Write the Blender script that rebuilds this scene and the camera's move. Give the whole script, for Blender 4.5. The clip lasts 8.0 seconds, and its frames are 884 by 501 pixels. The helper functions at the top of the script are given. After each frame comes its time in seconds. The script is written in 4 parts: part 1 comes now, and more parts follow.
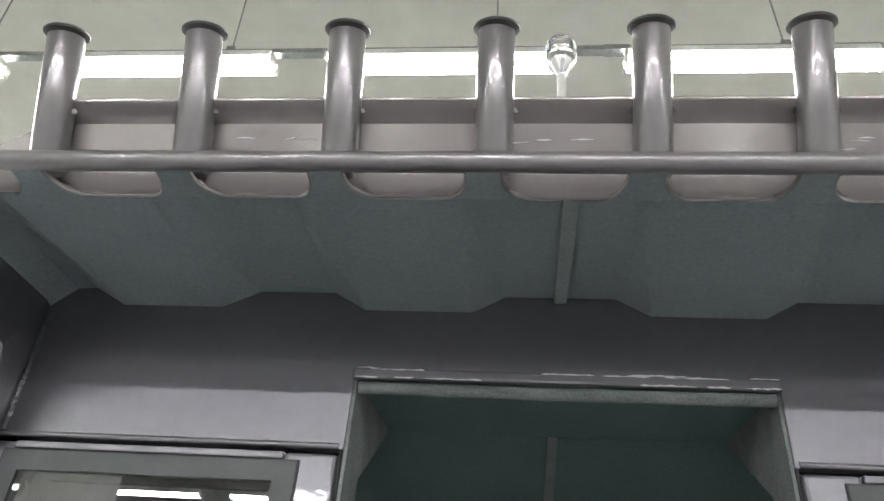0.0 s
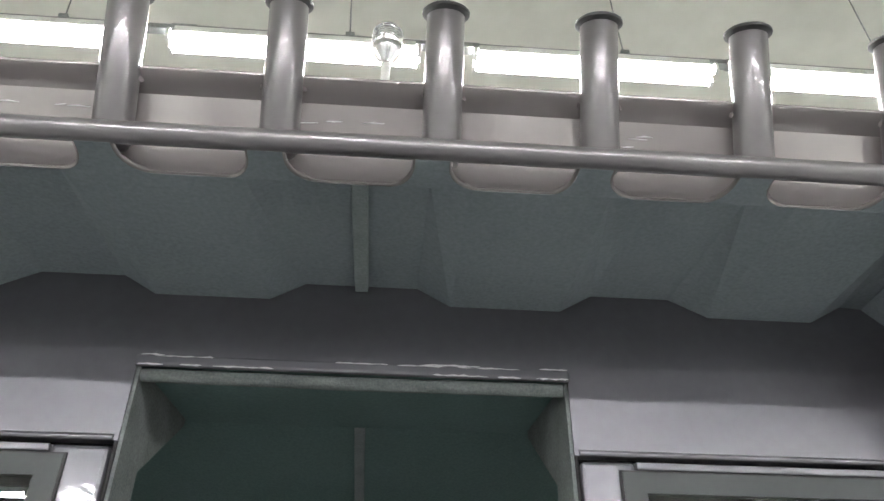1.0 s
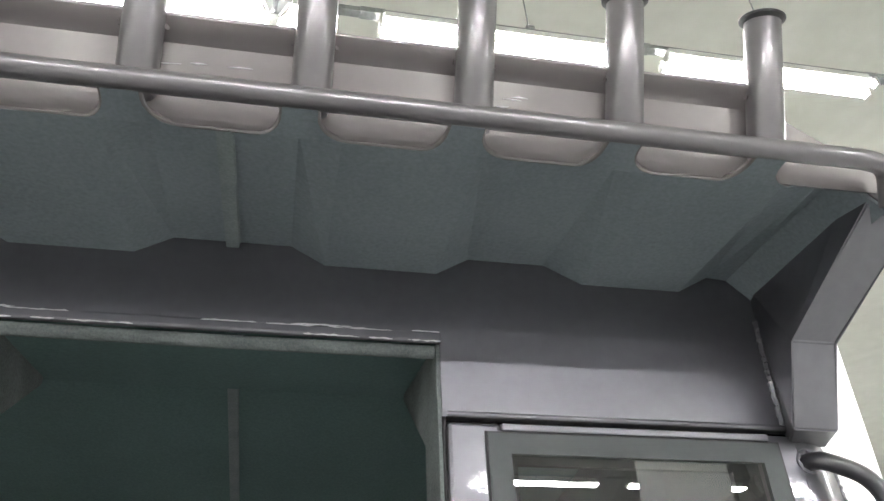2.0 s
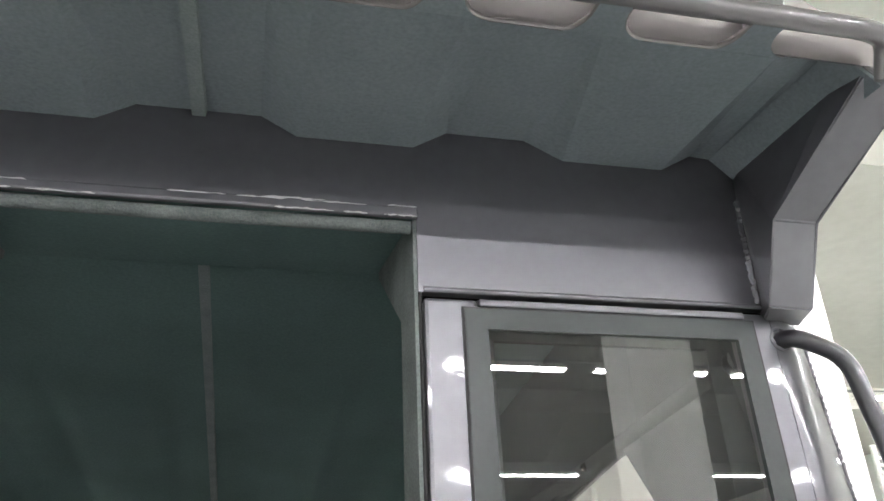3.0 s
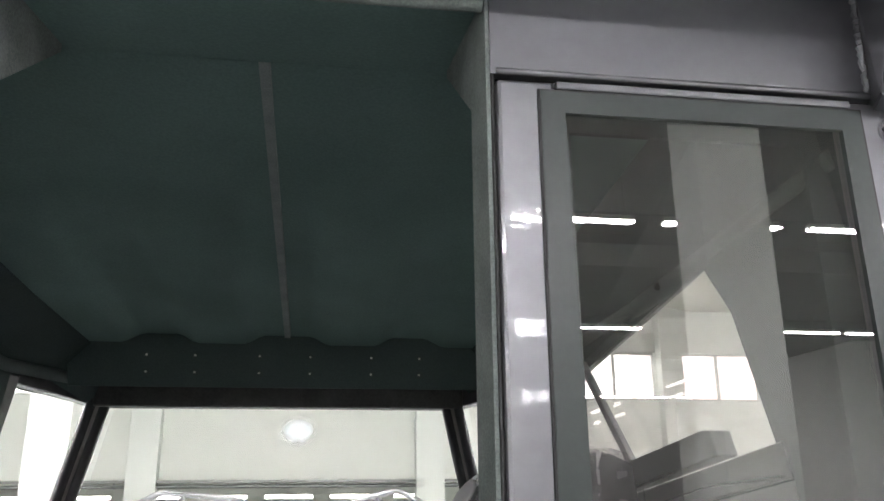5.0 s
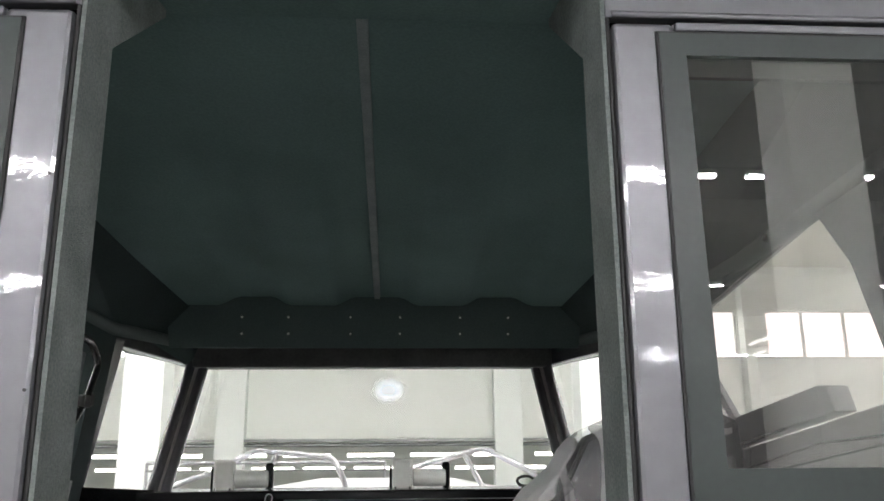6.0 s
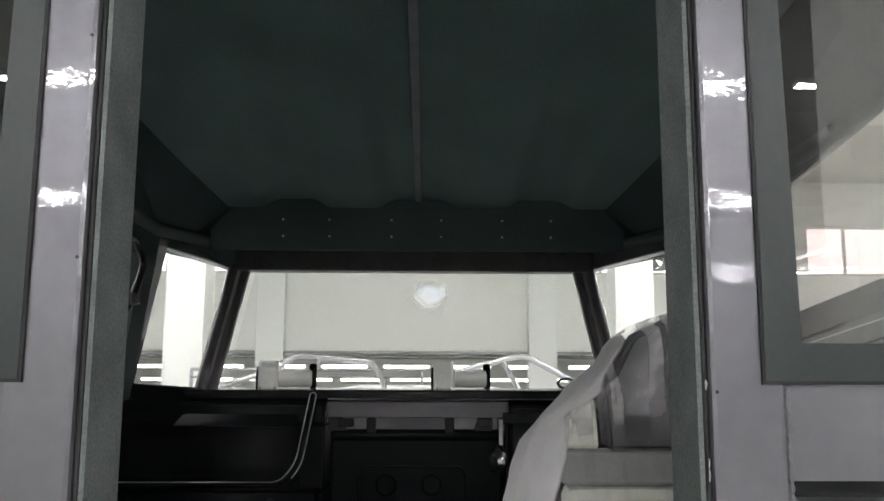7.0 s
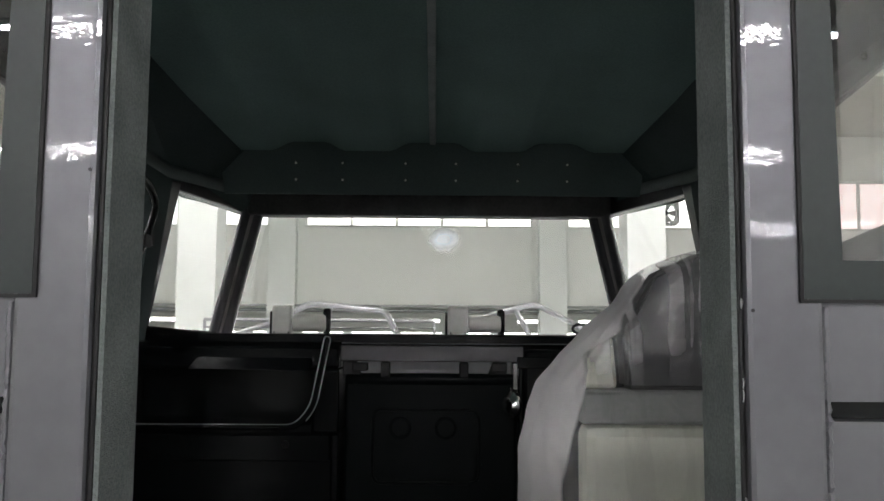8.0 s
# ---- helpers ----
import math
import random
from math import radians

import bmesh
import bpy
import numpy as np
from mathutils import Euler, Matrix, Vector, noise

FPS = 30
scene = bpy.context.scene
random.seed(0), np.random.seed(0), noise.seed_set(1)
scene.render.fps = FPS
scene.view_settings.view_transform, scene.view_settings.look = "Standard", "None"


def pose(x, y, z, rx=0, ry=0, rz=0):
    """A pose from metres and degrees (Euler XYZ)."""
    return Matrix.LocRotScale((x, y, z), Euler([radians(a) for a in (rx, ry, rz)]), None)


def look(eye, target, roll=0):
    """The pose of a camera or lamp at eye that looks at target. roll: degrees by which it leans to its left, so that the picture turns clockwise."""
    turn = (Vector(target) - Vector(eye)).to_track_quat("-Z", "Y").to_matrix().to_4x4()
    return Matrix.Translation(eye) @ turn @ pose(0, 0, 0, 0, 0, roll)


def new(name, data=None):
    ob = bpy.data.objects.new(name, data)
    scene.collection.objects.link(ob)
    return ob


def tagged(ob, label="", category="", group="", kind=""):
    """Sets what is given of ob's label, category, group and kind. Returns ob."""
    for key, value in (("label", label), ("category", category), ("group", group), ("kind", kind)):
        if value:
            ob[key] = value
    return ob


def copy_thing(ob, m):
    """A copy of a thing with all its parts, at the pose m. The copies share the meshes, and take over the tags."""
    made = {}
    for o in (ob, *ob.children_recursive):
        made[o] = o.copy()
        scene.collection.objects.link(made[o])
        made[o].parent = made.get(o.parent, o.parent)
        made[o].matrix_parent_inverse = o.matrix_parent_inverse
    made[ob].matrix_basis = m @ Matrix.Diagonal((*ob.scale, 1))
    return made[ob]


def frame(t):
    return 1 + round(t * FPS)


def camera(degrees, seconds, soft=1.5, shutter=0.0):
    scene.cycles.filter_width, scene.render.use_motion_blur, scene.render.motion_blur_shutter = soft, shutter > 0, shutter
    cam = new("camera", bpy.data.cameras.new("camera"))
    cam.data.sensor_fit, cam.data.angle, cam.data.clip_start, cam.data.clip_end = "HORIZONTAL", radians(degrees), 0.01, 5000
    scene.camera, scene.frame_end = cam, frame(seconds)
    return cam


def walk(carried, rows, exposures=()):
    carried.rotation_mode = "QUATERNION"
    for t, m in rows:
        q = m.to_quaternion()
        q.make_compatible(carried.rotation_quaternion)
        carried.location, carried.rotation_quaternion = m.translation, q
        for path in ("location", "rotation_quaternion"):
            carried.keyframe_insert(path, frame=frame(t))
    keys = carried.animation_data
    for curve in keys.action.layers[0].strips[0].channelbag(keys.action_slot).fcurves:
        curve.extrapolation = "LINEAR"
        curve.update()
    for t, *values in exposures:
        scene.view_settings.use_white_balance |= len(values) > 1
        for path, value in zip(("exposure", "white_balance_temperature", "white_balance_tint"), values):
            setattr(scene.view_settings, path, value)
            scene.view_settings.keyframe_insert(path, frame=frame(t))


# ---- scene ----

# ---------------------------------------------------------------- camera
cam = camera(57.0, 8.0)
PATH = [
    (0, (-0.063, -1.273, 1.309), (-0.27, 0.333, 2.482), 5.2),
    (0.5, (-0.007, -1.26, 1.321), (-0.052, 0.362, 2.49), 2.6),
    (1, (0.05, -1.241, 1.319), (0.174, 0.373, 2.495), 0.2),
    (1.5, (0.093, -1.228, 1.316), (0.363, 0.376, 2.479), -1.8),
    (1.7, (0.107, -1.225, 1.31), (0.414, 0.38, 2.465), -2.1),
    (3, (0.114, -1.164, 1.309), (0.547, 0.576, 2.195), -2.6),
    (3.5, (0.118, -1.137, 1.295), (0.567, 0.656, 2.061), -2.6),
    (4, (0.13, -1.104, 1.274), (0.568, 0.732, 1.937), -2.3),
    (4.2, (0.141, -1.091, 1.263), (0.562, 0.76, 1.894), -1.9),
    (5.5, (0.1, -1.037, 1.23), (0.297, 0.879, 1.769), -0.2),
    (6, (0.065, -1.024, 1.23), (0.184, 0.914, 1.709), -0.4),
    (6.5, (0.047, -0.997, 1.208), (0.112, 0.964, 1.593), 0.0),
    (7, (0.036, -0.966, 1.179), (0.073, 1.014, 1.46), 0.2),
    (7.5, (0.026, -0.945, 1.158), (0.05, 1.044, 1.366), 0.3),
    (8, (0.019, -0.925, 1.135), (0.032, 1.067, 1.309), 0.4),
]
walk(cam, [(t, look(eye, target, roll)) for t, eye, target, roll in PATH],
     exposures=[(0.0, 0.08), (1.0, 0.2), (1.5, 0.24), (3.5, 0.42), (4.2, 0.22), (5.5, 0.16), (6.5, -0.07), (7.5, -0.46), (8.0, -0.55)])

# ---------------------------------------------------------------- sky
world = bpy.data.worlds.new("world")
scene.world = world
world.use_nodes = True
wn, wl = world.node_tree.nodes, world.node_tree.links
sky = wn.new("ShaderNodeTexSky")
sky.sky_type, sky.sun_disc = "NISHITA", False
sky.sun_elevation, sky.sun_rotation = radians(38), radians(150)
sky.dust_density, sky.air_density = 4.0, 1.0
wn["Background"].inputs[1].default_value = 0.15
wl.new(sky.outputs[0], wn["Background"].inputs[0])
TUBE_LIGHT = 225.0
FRONT_TUBE_LIGHT = 165.0


# ---------------------------------------------------------------- materials
def material(name):
    m = bpy.data.materials.new(name)
    m.use_nodes = True
    return m, m.node_tree.nodes, m.node_tree.links, m.node_tree.nodes["Principled BSDF"]


def surface(name, dark, light, rough=0.5, metal=0.0, fine=60.0, broad=3.0, bump=0.0, bump_scale=200.0,
            coat=0.0, rough_var=0.08, spec=0.5, coat_rough=0.05, peel=0.06):
    """A procedural surface: two scales of tone, roughness that varies, fine relief."""
    m, n, l, b = material(name)
    tc = n.new("ShaderNodeTexCoord")
    a = n.new("ShaderNodeTexNoise")
    a.inputs["Scale"].default_value, a.inputs["Detail"].default_value = fine, 5
    c = n.new("ShaderNodeTexNoise")
    c.inputs["Scale"].default_value, c.inputs["Detail"].default_value = broad, 3
    l.new(tc.outputs["Object"], a.inputs["Vector"])
    l.new(tc.outputs["Object"], c.inputs["Vector"])
    mix = n.new("ShaderNodeMath")
    mix.operation = "ADD"
    l.new(a.outputs["Fac"], mix.inputs[0])
    l.new(c.outputs["Fac"], mix.inputs[1])
    ramp = n.new("ShaderNodeMapRange")
    ramp.inputs["From Min"].default_value, ramp.inputs["From Max"].default_value = 0.7, 1.3
    l.new(mix.outputs[0], ramp.inputs["Value"])
    col = n.new("ShaderNodeMix")
    col.data_type = "RGBA"
    col.inputs[6].default_value, col.inputs[7].default_value = (*dark, 1), (*light, 1)
    l.new(ramp.outputs[0], col.inputs[0])
    l.new(col.outputs[2], b.inputs["Base Color"])
    rr = n.new("ShaderNodeMapRange")
    rr.inputs["To Min"].default_value, rr.inputs["To Max"].default_value = rough - rough_var, rough + rough_var
    b.inputs["Coat Roughness"].default_value = coat_rough
    l.new(c.outputs["Fac"], rr.inputs["Value"])
    l.new(rr.outputs[0], b.inputs["Roughness"])
    b.inputs["Metallic"].default_value = metal
    b.inputs["Coat Weight"].default_value = coat
    b.inputs["Specular IOR Level"].default_value = spec
    if bump:
        d = n.new("ShaderNodeTexNoise")
        d.inputs["Scale"].default_value, d.inputs["Detail"].default_value = bump_scale, 4
        l.new(tc.outputs["Object"], d.inputs["Vector"])
        bp = n.new("ShaderNodeBump")
        bp.inputs["Strength"].default_value, bp.inputs["Distance"].default_value = bump, 0.004
        l.new(d.outputs["Fac"], bp.inputs["Height"])
        l.new(bp.outputs["Normal"], b.inputs["Normal"])
    if coat:
        b.inputs["Coat IOR"].default_value = 1.6
        d = n.new("ShaderNodeTexNoise")
        d.inputs["Scale"].default_value, d.inputs["Detail"].default_value = 80.0, 2
        l.new(tc.outputs["Object"], d.inputs["Vector"])
        bp = n.new("ShaderNodeBump")
        bp.inputs["Strength"].default_value, bp.inputs["Distance"].default_value = peel, 0.004
        l.new(d.outputs["Fac"], bp.inputs["Height"])
        l.new(bp.outputs["Normal"], b.inputs["Coat Normal"])
    return m


def clear_glass(name, tint, extra, rough=0.0):
    """A sheet of window glass: clear tinted passing light, Fresnel gloss plus the gloss of a coating."""
    m, n, l, b = material(name)
    n.remove(b)
    out = n["Material Output"]
    tr, gl = n.new("ShaderNodeBsdfTransparent"), n.new("ShaderNodeBsdfGlossy")
    tr.inputs[0].default_value = (*tint, 1)
    gl.inputs["Roughness"].default_value = rough
    fr = n.new("ShaderNodeLayerWeight")
    fr.inputs["Blend"].default_value = 0.5
    pw = n.new("ShaderNodeMath")
    pw.operation = "POWER"
    pw.inputs[1].default_value = 5.0
    l.new(fr.outputs["Facing"], pw.inputs[0])
    add = n.new("ShaderNodeMath")
    add.operation, add.use_clamp = "MULTIPLY_ADD", True
    add.inputs[1].default_value, add.inputs[2].default_value = 0.9, 0.04 + extra
    l.new(pw.outputs[0], add.inputs[0])
    mx = n.new("ShaderNodeMixShader")
    l.new(add.outputs[0], mx.inputs[0])
    l.new(tr.outputs[0], mx.inputs[1])
    l.new(gl.outputs[0], mx.inputs[2])
    l.new(mx.outputs[0], out.inputs[0])
    return m


def film_sheet(name, tint, clear, white):
    """Thin crumpled plastic film: milky where it hangs in folds, clear where it lies tight."""
    m, n, l, b = material(name)
    n.remove(b)
    out = n["Material Output"]

    def calc(op, a, c, clamp=False):
        k = n.new("ShaderNodeMath")
        k.operation, k.use_clamp = op, clamp
        for i, v in enumerate((a, c)):
            if isinstance(v, (int, float)):
                k.inputs[i].default_value = v
            else:
                l.new(v, k.inputs[i])
        return k.outputs[0]

    def span(v, a0, a1, b0, b1):
        k = n.new("ShaderNodeMapRange")
        k.interpolation_type = "SMOOTHSTEP"
        for i, u in zip(("From Min", "From Max", "To Min", "To Max"), (a0, a1, b0, b1)):
            k.inputs[i].default_value = u
        l.new(v, k.inputs["Value"])
        return k.outputs[0]
    tr, df = n.new("ShaderNodeBsdfTransparent"), n.new("ShaderNodeBsdfDiffuse")
    tl, gl = n.new("ShaderNodeBsdfTranslucent"), n.new("ShaderNodeBsdfGlossy")
    tr.inputs[0].default_value = (*tint, 1)
    df.inputs[0].default_value = (*white, 1)
    tl.inputs[0].default_value = (*white, 1)
    gl.inputs["Roughness"].default_value = 0.2
    tc, nz = n.new("ShaderNodeTexCoord"), n.new("ShaderNodeTexNoise")
    nz.inputs["Scale"].default_value, nz.inputs["Detail"].default_value = 5, 2
    l.new(tc.outputs["Object"], nz.inputs["Vector"])
    sep = n.new("ShaderNodeSeparateXYZ")
    l.new(tc.outputs["Object"], sep.inputs[0])
    # folds: streaks of two stretched noises that cross
    def streaks(scale, turn, power):
        mp, nn = n.new("ShaderNodeMapping"), n.new("ShaderNodeTexNoise")
        mp.inputs["Scale"].default_value, mp.inputs["Rotation"].default_value = scale, turn
        nn.inputs["Scale"].default_value, nn.inputs["Detail"].default_value, nn.inputs["Distortion"].default_value = 1.0, 0.8, 0.25
        l.new(tc.outputs["Object"], mp.inputs[0])
        l.new(mp.outputs[0], nn.inputs["Vector"])
        return nn.outputs["Fac"], span(nn.outputs["Fac"], 0.51, 0.51 + power, 0.0, 1.0)
    low, tall = streaks((30, 7, 2.8), (0, radians(17), 0), 0.07)
    rise, cross = streaks((4, 6, 26), (0, radians(-42), 0), 0.06)
    height = calc("ADD", low, calc("MULTIPLY", rise, 0.6))
    bp = n.new("ShaderNodeBump")
    bp.inputs["Strength"].default_value, bp.inputs["Distance"].default_value = 0.6, 0.02
    l.new(height, bp.inputs["Height"])
    l.new(bp.outputs["Normal"], gl.inputs["Normal"])
    x, z = sep.outputs[0], sep.outputs[2]
    m1, m2, m3 = (n.new("ShaderNodeMixShader") for _ in range(3))
    m1.inputs[0].default_value = 0.5
    l.new(df.outputs[0], m1.inputs[1])
    l.new(tl.outputs[0], m1.inputs[2])
    # doubled white sheet on one flank, its hem running down in steps
    hem = calc("ADD", span(z, 0.70, 1.03, -0.372, -0.308), calc("ADD", span(z, 1.045, 1.125, 0.0, 0.093), span(z, 1.11, 1.27, 0.0, 0.075)))
    past = calc("SUBTRACT", calc("ADD", x, calc("MULTIPLY", calc("SUBTRACT", nz.outputs["Fac"], 0.5), 0.03)), hem)
    tight = span(past, -0.006, 0.006, 0.0, 1.0)
    sheer = span(z, 0.62, 0.9, 0.35, 0.0)
    # single sheet: hazy where it stands off the head of the chair, clear below
    patch, _ = streaks((9, 6, 4.5), (0, radians(20), 0), 0.1)
    haze = calc("MULTIPLY", span(patch, 0.49, 0.51, 0.2, 1.0), span(z, 1.03, 1.09, 0.0, 0.1))
    near_hem = span(past, 0.0, 0.25, 1.0, 0.5)
    veil = calc("ADD", haze, calc("MULTIPLY", calc("ADD", calc("MULTIPLY", tall, 0.4), calc("MULTIPLY", cross, 0.08)),
                                  calc("MULTIPLY", near_hem, span(z, 0.95, 1.08, 0.25, 1.0))))
    single = calc("SUBTRACT", clear, veil, True)
    pass_ = calc("ADD", calc("MULTIPLY", single, tight), calc("MULTIPLY", sheer, calc("SUBTRACT", 1.0, tight)))
    l.new(pass_, m2.inputs[0])
    l.new(m1.outputs[0], m2.inputs[1])
    l.new(tr.outputs[0], m2.inputs[2])
    l.new(calc("MULTIPLY", calc("ADD", calc("MULTIPLY", tight, 0.055), 0.015), span(z, 0.98, 1.1, 0.35, 1.0)), m3.inputs[0])
    l.new(m2.outputs[0], m3.inputs[1])
    l.new(gl.outputs[0], m3.inputs[2])
    l.new(m3.outputs[0], out.inputs[0])
    return m


def glow(name, colour, strength):
    m, n, l, b = material(name)
    b.inputs["Base Color"].default_value = (0.8, 0.8, 0.8, 1)
    b.inputs["Emission Color"].default_value = (*colour, 1)
    b.inputs["Emission Strength"].default_value = strength
    return m


PAINT = surface("grey_hull_paint", (0.151, 0.150, 0.164), (0.173, 0.173, 0.188), rough=0.36, metal=0.65, fine=40, broad=2.0,
                bump=0.03, bump_scale=90, coat=0.75, rough_var=0.0, coat_rough=0.025, peel=0.03)
RACK = surface("grey_rack_paint", (0.393, 0.365, 0.360), (0.422, 0.392, 0.386), rough=0.14, metal=0.5, fine=40, broad=2.0,
               bump=0.008, bump_scale=60, coat=0.6, rough_var=0.0, coat_rough=0.05, peel=0.02)
TUBING = surface("grey_tube_paint", (0.168, 0.159, 0.164), (0.189, 0.179, 0.184), rough=0.3, metal=0.45, fine=40, broad=2.0,
                 bump=0.01, bump_scale=60, coat=0.8, rough_var=0.0, coat_rough=0.06, peel=0.02)
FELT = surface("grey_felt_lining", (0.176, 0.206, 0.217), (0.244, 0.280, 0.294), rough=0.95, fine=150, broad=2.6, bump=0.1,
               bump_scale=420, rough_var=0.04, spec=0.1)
# overhang felt made greener, and darker in colour for the dim cabin
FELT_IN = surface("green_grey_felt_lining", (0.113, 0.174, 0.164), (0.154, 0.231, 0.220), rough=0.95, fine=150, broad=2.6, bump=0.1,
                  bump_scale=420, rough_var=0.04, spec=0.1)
# ceiling felt darkened in colour: the band faces aft and gets less light
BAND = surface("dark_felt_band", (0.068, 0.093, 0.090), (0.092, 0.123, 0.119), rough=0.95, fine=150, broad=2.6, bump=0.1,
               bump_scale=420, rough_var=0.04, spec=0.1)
# roll felt with the dimness behind the aft glass put into its colour
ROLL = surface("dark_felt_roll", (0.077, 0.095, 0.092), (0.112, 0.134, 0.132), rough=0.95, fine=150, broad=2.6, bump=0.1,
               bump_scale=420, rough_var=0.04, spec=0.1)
# dark felt, its colour deepened further for shade at the cabin sides
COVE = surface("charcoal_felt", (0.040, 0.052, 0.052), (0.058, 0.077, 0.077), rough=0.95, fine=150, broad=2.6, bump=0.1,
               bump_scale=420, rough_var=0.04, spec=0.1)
FELT_STRIP = surface("pale_felt_strip", (0.192, 0.223, 0.221), (0.285, 0.323, 0.317), rough=0.95, fine=220, broad=12, bump=0.3,
                     bump_scale=380, rough_var=0.04, spec=0.1)
FELT_EDGE = surface("pale_felt_edging", (0.132, 0.149, 0.145), (0.231, 0.254, 0.247), rough=0.95, fine=220, broad=12, bump=0.6,
                    bump_scale=380, rough_var=0.04, spec=0.1)
BEAM = surface("satin_grey_beam_paint", (0.085, 0.083, 0.088), (0.105, 0.102, 0.108), rough=0.4, metal=0.4, fine=40, broad=3.0, bump=0.03)
BLACK = surface("black_paint", (0.0025, 0.0033, 0.0038), (0.005, 0.0062, 0.0068), rough=0.22, fine=50, broad=4, bump=0.04, spec=0.36, rough_var=0.05)
RUBBER = surface("black_rubber", (0.005, 0.005, 0.006), (0.012, 0.012, 0.012), rough=0.6, fine=80, broad=10, bump=0.1)
FRAME = surface("dark_grey_window_frame", (0.018, 0.025, 0.025), (0.023, 0.033, 0.031), rough=0.38, fine=90, broad=5, bump=0.03)
SEAL = surface("white_sealant", (0.510, 0.510, 0.510), (0.680, 0.680, 0.680), rough=0.3, fine=60, broad=20, bump=0.4)
STEEL = surface("polished_steel", (0.55, 0.55, 0.56), (0.7, 0.7, 0.7), rough=0.2, metal=1.0, fine=90, broad=8)
CAP = surface("dark_cap_rubber", (0.02, 0.02, 0.021), (0.05, 0.05, 0.05), rough=0.5, fine=90, broad=12, bump=0.1)
WALL = surface("white_wall_paint", (0.765, 0.788, 0.744), (0.814, 0.838, 0.793), rough=0.7, fine=9, broad=0.35, bump=0.08, bump_scale=60)
CEIL = surface("pale_ceiling_paint", (0.575, 0.578, 0.515), (0.655, 0.658, 0.592), rough=0.8, fine=5, broad=0.3, bump=0.08, bump_scale=40)
# ceiling colour of the aft bay darkened to carry its weaker light
DIM_CEIL = surface("bare_concrete_ceiling", (0.25, 0.252, 0.238), (0.31, 0.312, 0.295), rough=0.85, fine=5, broad=0.3, bump=0.1, bump_scale=40)
COLUMN = surface("white_column_paint", (0.758, 0.792, 0.756), (0.820, 0.856, 0.818), rough=0.6, fine=7, broad=0.5, bump=0.06, bump_scale=50)
CONCRETE = surface("grey_floor_coating", (0.320, 0.328, 0.320), (0.384, 0.392, 0.384), rough=0.4, fine=12, broad=0.5, bump=0.1, bump_scale=30)
# unseen closing wall, kept dark so glass and tubes mirror less
END_WALL = surface("grey_wall_paint", (0.12, 0.122, 0.12), (0.16, 0.162, 0.16), rough=0.7, fine=9, broad=0.4, bump=0.08, bump_scale=60)
GALV = surface("galvanised_steel", (0.20, 0.21, 0.20), (0.34, 0.35, 0.34), rough=0.45, metal=0.6, fine=30, broad=2, bump=0.05)
MOTOR_WHITE = surface("white_motor_enamel", (0.74, 0.75, 0.70), (0.82, 0.83, 0.78), rough=0.35, fine=40, broad=9, bump=0.03)
WHITE_PLASTIC = surface("off_white_plastic", (0.55, 0.56, 0.52), (0.66, 0.67, 0.63), rough=0.35, fine=40, broad=9, bump=0.03)
ALLOY = surface("brushed_alloy", (0.42, 0.42, 0.44), (0.58, 0.58, 0.60), rough=0.32, metal=0.85, fine=60, broad=8, bump=0.05)
BEIGE = surface("beige_upholstery", (0.62, 0.63, 0.54), (0.72, 0.73, 0.64), rough=0.6, fine=120, broad=6, bump=0.15)
PANEL = surface("black_moulded_panel", (0.002, 0.004, 0.004), (0.004, 0.006, 0.007), rough=0.42, fine=60, broad=5, bump=0.08, spec=0.1)
CHARCOAL = surface("charcoal_upholstery", (0.007, 0.008, 0.009), (0.015, 0.016, 0.017), rough=0.55, fine=120, broad=6)
MIDGREY = surface("grey_upholstery", (0.20, 0.21, 0.20), (0.26, 0.27, 0.26), rough=0.6, fine=120, broad=6, bump=0.15)
RAIL = surface("dark_grey_rail_paint", (0.032, 0.031, 0.036), (0.045, 0.043, 0.05), rough=0.35, metal=0.3, fine=60, broad=6, bump=0.04, coat=1.0, rough_var=0.03)
COAMING = surface("satin_grey_coaming", (0.16, 0.165, 0.165), (0.2, 0.206, 0.206), rough=0.4, fine=60, broad=4, bump=0.04)
# foredeck paler than the hull, added brightness to bounce into the cabin
BOUNCE_DECK = surface("pale_deck_paint", (0.718, 0.725, 0.734), (0.832, 0.841, 0.848), rough=0.4, fine=40, broad=3, bump=0.05)
# unseen cabin floor, black so that little light bounces up to the ceiling
DARK_FLOOR = surface("black_floor_mat", (0.012, 0.013, 0.013), (0.024, 0.025, 0.025), rough=0.75, fine=90, broad=4, bump=0.4)
# unseen aft deck; its tone is set for the bounce under the overhang
DECK = surface("grey_deck_coating", (0.216, 0.219, 0.224), (0.292, 0.297, 0.303), rough=0.6, fine=80, broad=4, bump=0.3)
GLASS = clear_glass("clear_window_glass", (0.98, 0.978, 0.972), 0.0)
COATED = clear_glass("coated_tinted_glass", (0.99, 0.968, 0.963), 0.1)
LENS, _n, _l, _b = material("lens_glass")
_b.inputs["Transmission Weight"].default_value, _b.inputs["Roughness"].default_value = 1.0, 0.04
_b.inputs["IOR"].default_value, _b.inputs["Base Color"].default_value = 1.45, (0.97, 0.97, 0.97, 1)
FILM = film_sheet("clear_plastic_film", (0.99, 0.99, 0.99), 0.97, (0.98, 0.965, 0.98))
